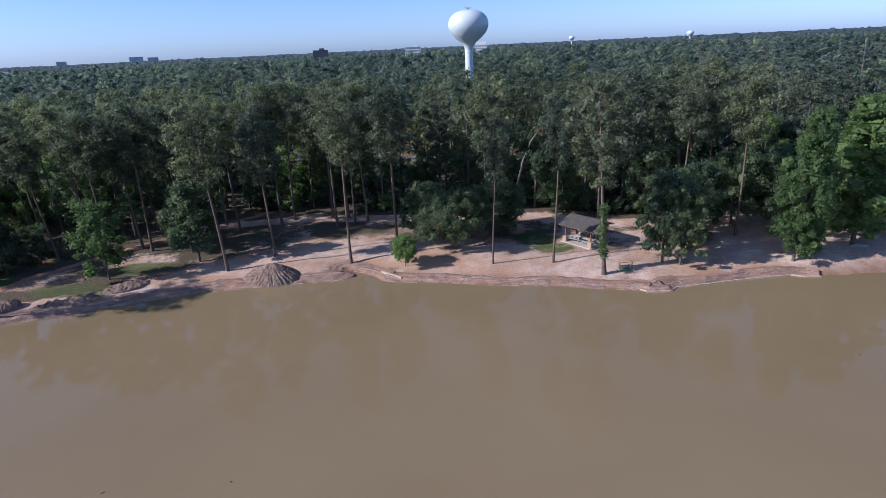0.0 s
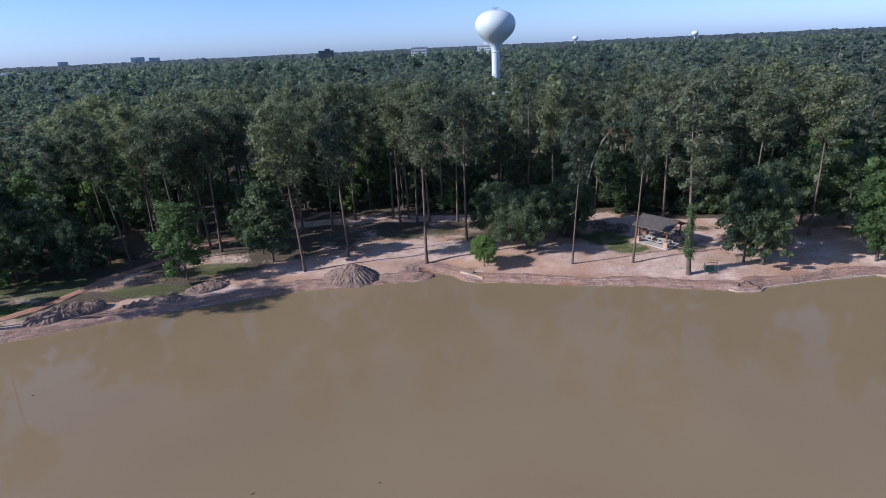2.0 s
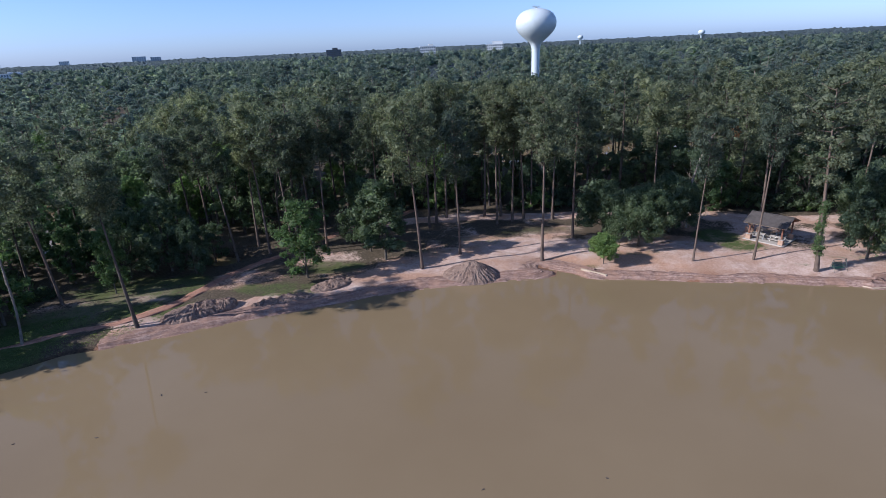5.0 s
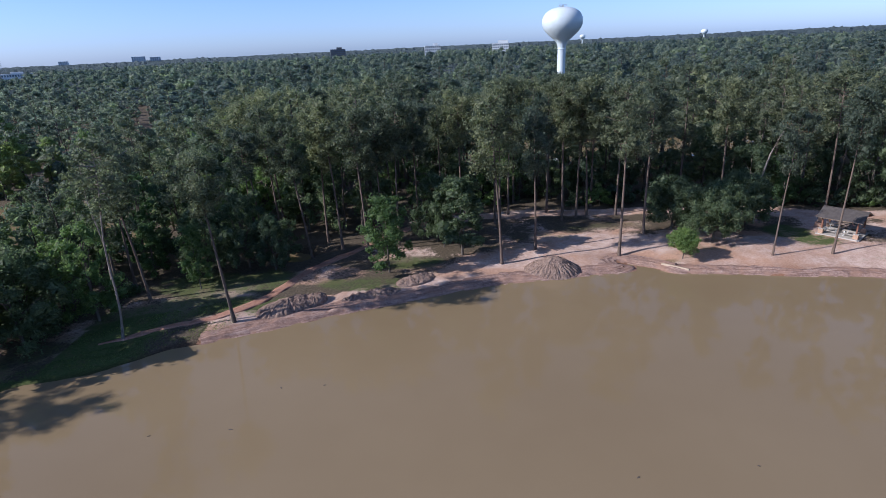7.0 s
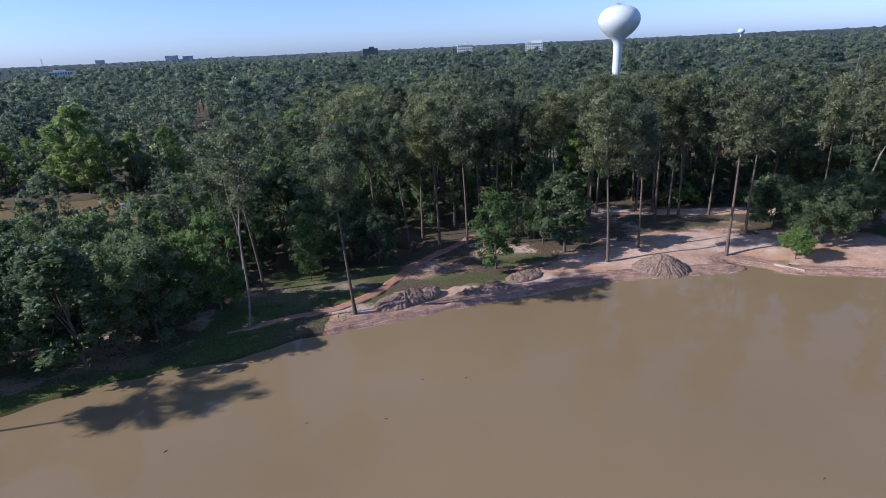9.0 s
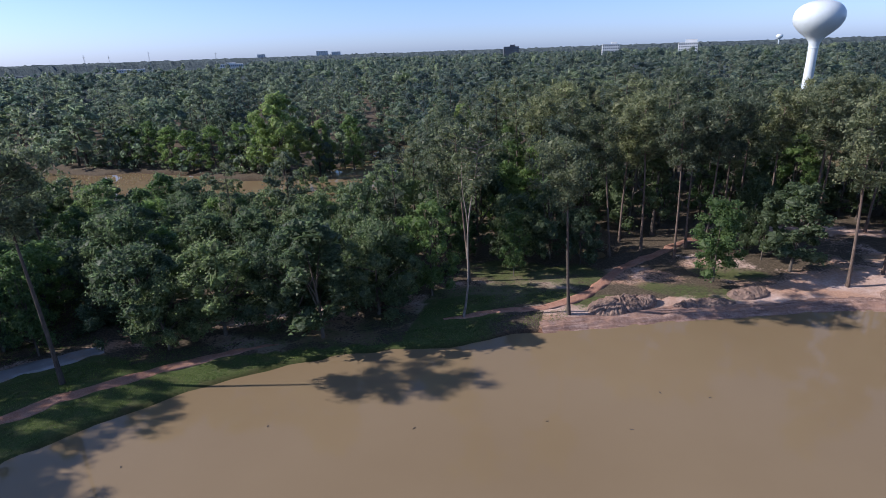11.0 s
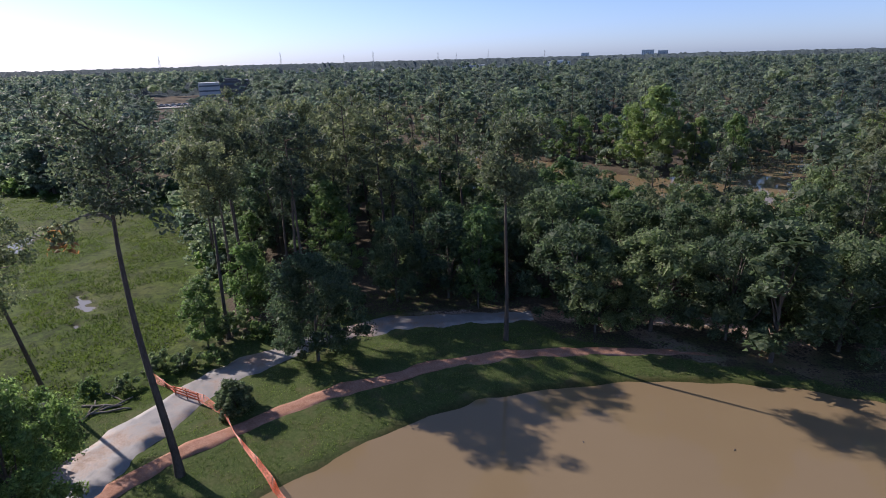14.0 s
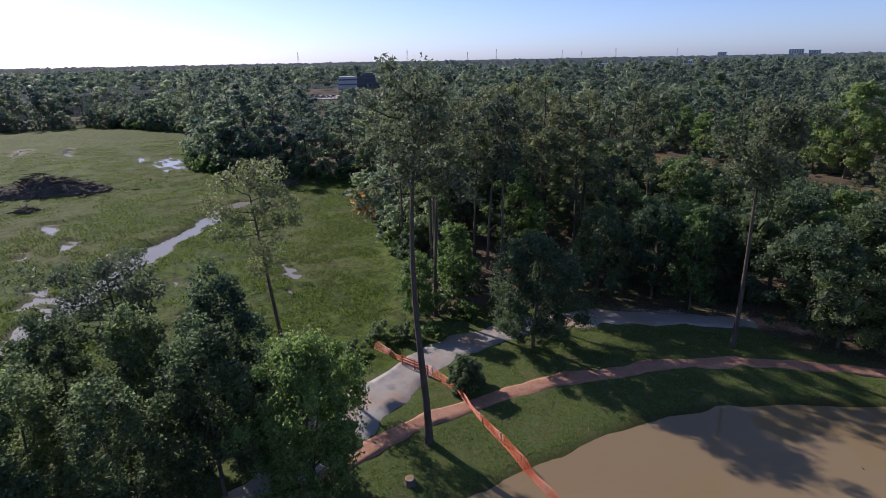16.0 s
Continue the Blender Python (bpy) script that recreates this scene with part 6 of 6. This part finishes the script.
for i, (x, y, ln, rd, tn) in enumerate(((-133.0, -3.4, 3.2, 0.13, 62), (-133.8, -2.8, 2.8, 0.10, 96), (-134.4, -3.8, 3.6, 0.15, 48), (-133.6, -4.8, 2.4, 0.10, 118), (-135.2, -2.6, 2.6, 0.09, 20), (-134.6, -4.6, 2.2, 0.08, 150))):
    log(x, y, ln, rd, tn, 0, rd * 0.8 + 0.05 * (i % 2), "grey felled log lying in the verge by the road", M_BARK_PALE, "felled logs by the road")


def brush_pile(x, y, a, b, h, turn, count, seed, label):
    """A heap of felled branches and trunks."""
    r = np.random.default_rng(seed)
    ob = empty("brush_pile", pose(x, y, height_at(x, y), 0, 0, turn), label, "brush pile")
    bits, stout = [], 0
    for _ in range(count):
        px, py = r.normal(size=2) * 0.42
        top = h * max(0.05, 1 - (px * px + py * py) ** 0.5) * r.random() ** 0.5
        d = unit(r, 1)[0] * [1, 1, 0.28]
        ln = 1.2 + 4.5 * r.random() ** 2
        c = np.array([px * a, py * b, top])
        rad = 0.05 + 0.15 * r.random() ** 2
        p0, p1 = c - d * ln / 2, c + d * ln / 2
        p0[2], p1[2] = max(p0[2], 0.0), max(p1[2], 0.0)
        stick = tube([p0, c + r.normal(size=3) * 0.1, p1], [rad, rad * 0.9, rad * 0.4], 5)
        if ln > 2.6 and stout < 120:
            part("branch", mesh_from("branch", *stick, [M_DEAD]), M_DEAD, ob)
            stout += 1
        else:
            bits.append(stick)
    rest = part("tangle", mesh_from("tangle", *join(bits), [M_DEAD]), M_DEAD, ob)
    tagged(rest, kind="stuff")
    g = np.linspace(-1, 1, 40)
    X, Y = (q.ravel() for q in np.meshgrid(g, g))
    Z = np.clip(1 - np.hypot(X, Y), -0.2, 1) ** 1.0 * h * 0.75 + (value_noise(X * a, Y * b, 1.2, seed) - 0.5) * 0.9
    part("core", mesh_from("core", np.stack([X * a * 0.95, Y * b * 0.95, np.where(np.hypot(X, Y) > 0.97, -0.6, Z)], 1), grid_tris(40, 40), [M_DEAD]), M_DEAD, ob)


brush_pile(-245, -34, 15, 7.0, 5.0, 72, 620, 71, "long dark pile of felled trunks and branches in the meadow")
brush_pile(-227, -36.4, 2.4, 1.6, 1.0, 20, 60, 72, "small dark pile of branches in the meadow")
brush_pile(-221.5, 15.8, 4.5, 1.6, 0.9, 40, 70, 73, "low windrow of dead branches at the wood's edge")


def litter(name, x, y, size, mat, label, category, seed, flat=0.35):
    """A small crumpled thing on the ground or afloat."""
    r = np.random.default_rng(seed)
    bm = bmesh.new()
    bmesh.ops.create_icosphere(bm, subdivisions=2, radius=1.0)
    for v in bm.verts:
        v.co = Vector((v.co.x * size[0], v.co.y * size[1], v.co.z * size[2])) * (0.7 + 0.6 * r.random())
    me = bpy.data.meshes.new(name)
    bm.to_mesh(me)
    bm.free()
    me.materials.append(mat)
    ob = new(name, me)
    z = max(height_at(x, y), 0.0)
    ob.matrix_world = pose(x, y, z + size[2] * flat, 0, 0, 40 * seed)
    return tagged(ob, label, category)


for i, (x, y) in enumerate(((-29.5, 32.6), (35.5, 49.7), (-60.5, 45.2), (-20.2, 33.6), (-70.1, 38.3), (-81.1, 34.4), (-93.8, 31.3), (-102.5, 23.7), (-63.1, 39), (-56.2, 45.5))):
    tagged(litter("driftwood", x, y, (0.13 + 0.03 * (i % 3), 0.06, 0.04), M_DEAD, "small dark piece of driftwood floating on the lake", "driftwood", i + 1), group="floating driftwood")
litter("plastic_bag", 40.3, 70.6, (0.35, 0.22, 0.14), M_TARP, "crumpled white plastic bag on the sand", "plastic bag", 21)
litter("tarpaulin", 52.7, 76.6, (1.0, 0.6, 0.12), M_TARP, "crumpled pale blue tarpaulin on the sand", "tarpaulin", 22)
marker = empty("marker_post", Matrix.Translation((44.9, 81.0, height_at(44.9, 81.0) - 0.1)), "short white marker post on the sand", "post")
part("shaft", box(bmesh.new(), 0.12, 0.12, 1.2, None, 0.01), M_WALL_WHITE, marker)
part("cap", box(bmesh.new(), 0.15, 0.15, 0.06, Matrix.Translation((0, 0, 1.2)), 0.01), M_WALL_WHITE, marker)


def snag(x, y, h, seed):
    """A dead standing tree, bare and pale."""
    r = np.random.default_rng(seed)
    line = trunk_line(r, h, 0.4)
    ob = empty("dead_tree", Matrix.Translation((x, y, height_at(x, y) - 0.1)), "bare pale dead tree standing among green woodland", "dead tree", "dead trees in the wood")
    part("trunk", mesh_from("trunk", *tube(line, np.linspace(0.24, 0.05, len(line)), 6), [M_BARK_PALE], smooth=True), M_BARK_PALE, ob)
    for i in range(7):
        a = at_height(line, h * (0.5 + 0.07 * i))
        d = np.array([math.cos(i * 2.3), math.sin(i * 2.3), 0.7]) * (1.2 + 1.6 * r.random())
        part("branch", mesh_from("branch", *tube([a, a + d * 0.6 + [0, 0, 0.2], a + d], [0.09, 0.06, 0.02], 4), [M_BARK_PALE]), M_BARK_PALE, ob)


for i, (x, y) in enumerate(((78, 150), (96, 172), (110, 196), (120, 214), (150, 230), (64, 190), (92, 240), (-63.5, 204.9), (160, 262))):
    snag(x, y, 19 + 1.3 * (i % 5), 600 + i)

# ---- grass ----


def blades(name, x, y, tall, wide, per, rng, mat, label, lift=0.0):
    """Tufts of grass blades in one mesh."""
    n = len(x) * per
    X, Y = np.repeat(x, per) + rng.normal(size=n) * wide, np.repeat(y, per) + rng.normal(size=n) * wide
    Z = ground_z(X, Y) - 0.03
    a = rng.random(n) * 6.28
    h = tall * (0.5 + rng.random(n))
    w = h * 0.30
    lean = rng.normal(size=(n, 2)) * h[:, None] * 0.55
    V = np.empty((n, 3, 3))
    V[:, 0] = np.stack([X - np.cos(a) * w, Y - np.sin(a) * w, Z], 1)
    V[:, 1] = np.stack([X + np.cos(a) * w, Y + np.sin(a) * w, Z], 1)
    V[:, 2] = np.stack([X + lean[:, 0], Y + lean[:, 1], Z + h], 1)
    tint = np.repeat(np.clip(value_noise(X, Y, 2.2, 81) * 0.6 + value_noise(X, Y, 9.0, 82) * 0.4 + rng.normal(size=n) * 0.1, 0, 1), 3)
    me = mesh_from(name, V.reshape(-1, 3), np.arange(n * 3).reshape(-1, 3), [mat], attributes={"tint": tint})
    tagged(new(name, me), label, "grass", kind="stuff")


rng_g = np.random.default_rng(9)
gx_, gy_ = rng_g.uniform(-138.5, -70.2, 130000), rng_g.uniform(-14, 68, 130000)
d_ = signed(gx_, gy_, SHORE_D)
ok = (d_ > 0.7) & (line_distance(gx_, gy_, PATH_LINE) > 1.15) & (line_distance(gx_, gy_, ROAD_LINE) > 2.6) & ((d_ < 9) | (gx_ < -108))
ok &= ~inside(gx_, gy_, [(-113.5, 38.8), (-87.5, 50.8), (-88.5, 74.8), (-129.5, 69.8), (-125.5, 39.8)]) & (value_noise(gx_, gy_, 1.8, 83) > 0.22)
blades("lawn_grass", gx_[ok], gy_[ok], 0.10, 0.14, 4, rng_g, M_GRASS, "short tufted green grass along the lake bank")
gx_, gy_ = rng_g.uniform(-330, -133, 170000), rng_g.uniform(-90, 36, 170000)
near_w = rng_g.random(170000) < np.clip(75 / (np.hypot(gx_ + 90, gy_ + 18)), 0.12, 1.0) ** 1.3
ok = (signed(gx_, gy_, MEADOW) < -0.3) & near_w & (ground_z(gx_, gy_) > 0.12) & (value_noise(gx_, gy_, 7.0, 84) * 0.5 + value_noise(gx_, gy_, 2.4, 85) * 0.5 > 0.44)
blades("meadow_grass", gx_[ok], gy_[ok], 0.24, 0.45, 3, rng_g, M_RUSH, "rank tussocky meadow grass with wet hollows")

# ---- the far skyline ----


def block_building(x, y, w, d, h, turn, wall, label, storeys, bays, top=None, base=0.0, stripe=False):
    ob = empty("building", pose(x, y, base, 0, 0, turn), label, "building")
    body = part("wall", box(bmesh.new(), w, d, h, None, 0.05), wall, ob)
    part("roof", box(bmesh.new(), w + 0.6, d + 0.6, 0.7, Matrix.Translation((0, 0, h))), wall, ob)
    if top:
        part("penthouse", box(bmesh.new(), w * top[0], d * 0.5, top[1], Matrix.Translation((w * top[2], 0, h + 0.7))), wall, ob)
    for i in range(storeys):
        z = h * (i + 0.35) / storeys
        if stripe:
            part("window", box(bmesh.new(), w * 0.94, 0.12, h / storeys * 0.3, Matrix.Translation((0, -d / 2 - 0.02, z))), M_GLASS, ob)
            part("window", box(bmesh.new(), 0.12, d * 0.9, h / storeys * 0.3, Matrix.Translation((w / 2 + 0.02, 0, z))), M_GLASS, ob)
        else:
            for j in range(bays):
                part("window", box(bmesh.new(), w / bays * 0.6, 0.12, h / storeys * 0.5, Matrix.Translation((w * ((j + 0.5) / bays - 0.5), -d / 2 - 0.02, z))), M_GLASS, ob)


def bearing_place(deg, dist, x0=-80.0, y0=-12.0):
    return x0 + dist * math.sin(radians(deg)), y0 + dist * math.cos(radians(deg))


block_building(-266, 1062, 27, 16, 31.0, 14, M_WALL_DARK, "dark office block rising over the far woods", 9, 10, (0.35, 3.0, 0.1), stripe=True)
block_building(18, 895, 25, 14, 28.2, -3, M_WALL_WHITE, "white office block with roof plant over the far woods", 8, 9, (0.6, 4.0, 0.15))
block_building(-89, 972, 26, 14, 29.5, 5, M_WALL_WHITE, "low pale building just above the far treetops", 7, 8, (0.3, 3.0, 0.2))
block_building(*bearing_place(-36.6, 1400), 52, 24, 15, 35, M_WALL_WHITE, "long white warehouse beyond the woods", 2, 12, (0.4, 3.0, 0.0))
block_building(*bearing_place(-45.0, 1320), 58, 26, 13, 45, M_WALL_WHITE, "long pale warehouse beyond the woods", 2, 14)
rng_t = np.random.default_rng(77)
for i in range(34):
    deg, dist = -62.5 + 0.66 * i + rng_t.normal() * 0.3, 960 + 560 * rng_t.random()
    tall = 29.5 - dist * (0.0152 + 0.0035 * rng_t.random())
    block_building(*bearing_place(deg, dist), 14 + 34 * rng_t.random() ** 2, 12 + 8 * rng_t.random(), max(5.0, tall), 30 + 40 * rng_t.random(), (M_WALL_WHITE, M_WALL_DARK, M_ROOF_GREY)[int(rng_t.integers(3))], "low town building among trees near the horizon", 2, 4)
block_building(*bearing_place(-28.6, 3300), 62, 40, 43, 28, M_WALL_WHITE, "hazy tower block on the horizon", 10, 6)
block_building(*bearing_place(-27.3, 3350), 50, 40, 38, 28, M_WALL_WHITE, "hazy tower block on the horizon", 8, 5)
block_building(*bearing_place(-34.2, 3400), 40, 30, 37, 28, M_WALL_WHITE, "hazy tower block on the horizon", 8, 5)
ox, oy = -625.0, 203.0
block_building(ox - 4, oy - 13, 19, 16, 13.2, 70, M_WALL_WHITE, "white office wing with dark window bands behind the trees", 3, 6, stripe=True)
block_building(ox + 3, oy + 8, 26, 18, 14.6, 70, M_WALL_DARK, "dark glazed office block with a thin flat roof behind the trees", 3, 8, (0.5, 1.6, -0.1), stripe=True)
water_tower(465, 1252, 0.84, False, "small far white water tower on the horizon")
water_tower(272, 1538, 0.9, False, "small far white water tower on the horizon")


def mast(deg, dist, h):
    x, y = bearing_place(deg, dist)
    ob = empty("mast", Matrix.Translation((x, y, 0)), "thin lattice mast on the horizon", "mast", "masts on the horizon")
    for s in ((-1, -1), (1, -1), (1, 1), (-1, 1)):
        part("leg", mesh_from("leg", *tube([(s[0] * 2.6, s[1] * 2.6, 0), (s[0] * 0.35, s[1] * 0.35, h)], [0.22, 0.16], 4), [M_STEEL]), M_STEEL, ob)
    bits = []
    for i in range(8):
        z0, z1 = h * i / 8, h * (i + 1) / 8
        a, b = 2.6 - 2.25 * i / 8, 2.6 - 2.25 * (i + 1) / 8
        bits += [tube([(-a, -a, z0), (b, -b, z1)], [0.08, 0.08], 3), tube([(a, -a, z0), (-b, -b, z1)], [0.08, 0.08], 3)]
    part("bracing", mesh_from("bracing", *join(bits), [M_STEEL]), M_STEEL, ob)
    part("crossarm", box(bmesh.new(), 9, 0.4, 0.4, Matrix.Translation((0, 0, h * 0.88))), M_STEEL, ob)


for deg, dist, h in ((-88.0, 1500, 47), (-73.7, 1500, 51), (-63.3, 1600, 56), (-57.4, 1700, 47), (-54.6, 1700, 54), (-48.3, 1800, 47), (-46.5, 1900, 46), (-43.4, 1800, 52), (-38, 2100, 48)):
    mast(deg, dist, h)


# ---- the power line over the flooded creek ----
POLES = [(-48, 135), (-103, 150), (-166, 167.5)]


def utility_pole(x, y, turn):
    ob = empty("utility_pole", pose(x, y, min(height_at(x, y), 0.3) - 0.4, 0, 0, turn), "weathered wooden utility pole beside the flooded creek", "utility pole", "poles of the power line")
    part("shaft", mesh_from("shaft", *tube([(0, 0, 0), (0, 0, 7), (0, 0, 14.4)], [0.19, 0.16, 0.12], 8), [M_DEAD], smooth=True), M_DEAD, ob)
    part("crossarm", box(bmesh.new(), 0.12, 2.4, 0.14, Matrix.Translation((0.14, 0, 13.5)), 0.01), M_DEAD, ob)
    for k in (-1.05, 0.0, 1.05):
        part("insulator", mesh_from("insulator", *tube([(0.14, k, 13.64), (0.14, k, 13.85)], [0.07, 0.05], 6), [M_STEEL]), M_STEEL, ob)


for x, y in POLES:
    utility_pole(x, y, 164.5)
for (ax, ay), (bx, by) in zip(POLES, POLES[1:]):
    for k in (-1.05, 0.0, 1.05):
        f = np.linspace(0, 1, 15)
        sag = 1.3 * 4 * f * (1 - f)
        wire = np.stack([ax + (bx - ax) * f + 0.26 * k, ay + (by - ay) * f + 0.96 * k, 13.5 - sag], 1)
        ob = new("power_cable", mesh_from("power_cable", *tube(wire, [0.025] * 15, 3), [M_DEAD]))
        tagged(ob, "thin dark power cable slung between wooden poles", "cable", "cables of the power line")

# ---- parked cars by the office building ----
def car(x, y, turn, paint):
    ob = empty("car", pose(x, y, 2.31, 0, 0, turn), "parked car beside the far office building", "car", "cars on the far car park")
    part("body", box(bmesh.new(), 4.4, 1.8, 0.55, Matrix.Translation((0, 0, 0.32)), 0.12), paint, ob)
    part("cabin", box(bmesh.new(), 2.3, 1.55, 0.55, Matrix.Translation((-0.2, 0, 0.85)), 0.16), M_GLASS, ob)
    for sx in (-1.35, 1.35):
        for sy in (-0.86, 0.86):
            part("wheel", mesh_from("wheel", *tube([(sx, sy - 0.1, 0.32), (sx, sy + 0.1, 0.32)], [0.32, 0.32], 10), [M_TYRE]), M_TYRE, ob)


lot_x, lot_y = bearing_place(-72.4, 452, -87, -14)
lot = empty("car_park", pose(lot_x, lot_y, 1.7, 0, 0, 72.8), "pale concrete car park beside the far office building", "car park", kind="structure")
part("slab", box(bmesh.new(), 34, 44, 0.6, Matrix.Translation((0, 0, 0)), 0.05), M_SLAB, lot)
M_TYRE = plain("black_rubber", (0.015, 0.015, 0.016), (0.03, 0.03, 0.032), 3.0, 0.8, 0.0, 0.0)
for i in range(14):
    cx_, cy_ = bearing_place(-74.0 + 0.5 * (i % 7) + 0.05 * (i % 3), 440 + 14 * (i // 7), -87, -14)
    car(cx_, cy_, 70 + 3 * (i % 2), (M_WALL_WHITE, M_STEEL, M_WALL_DARK)[(i * 5) % 3])
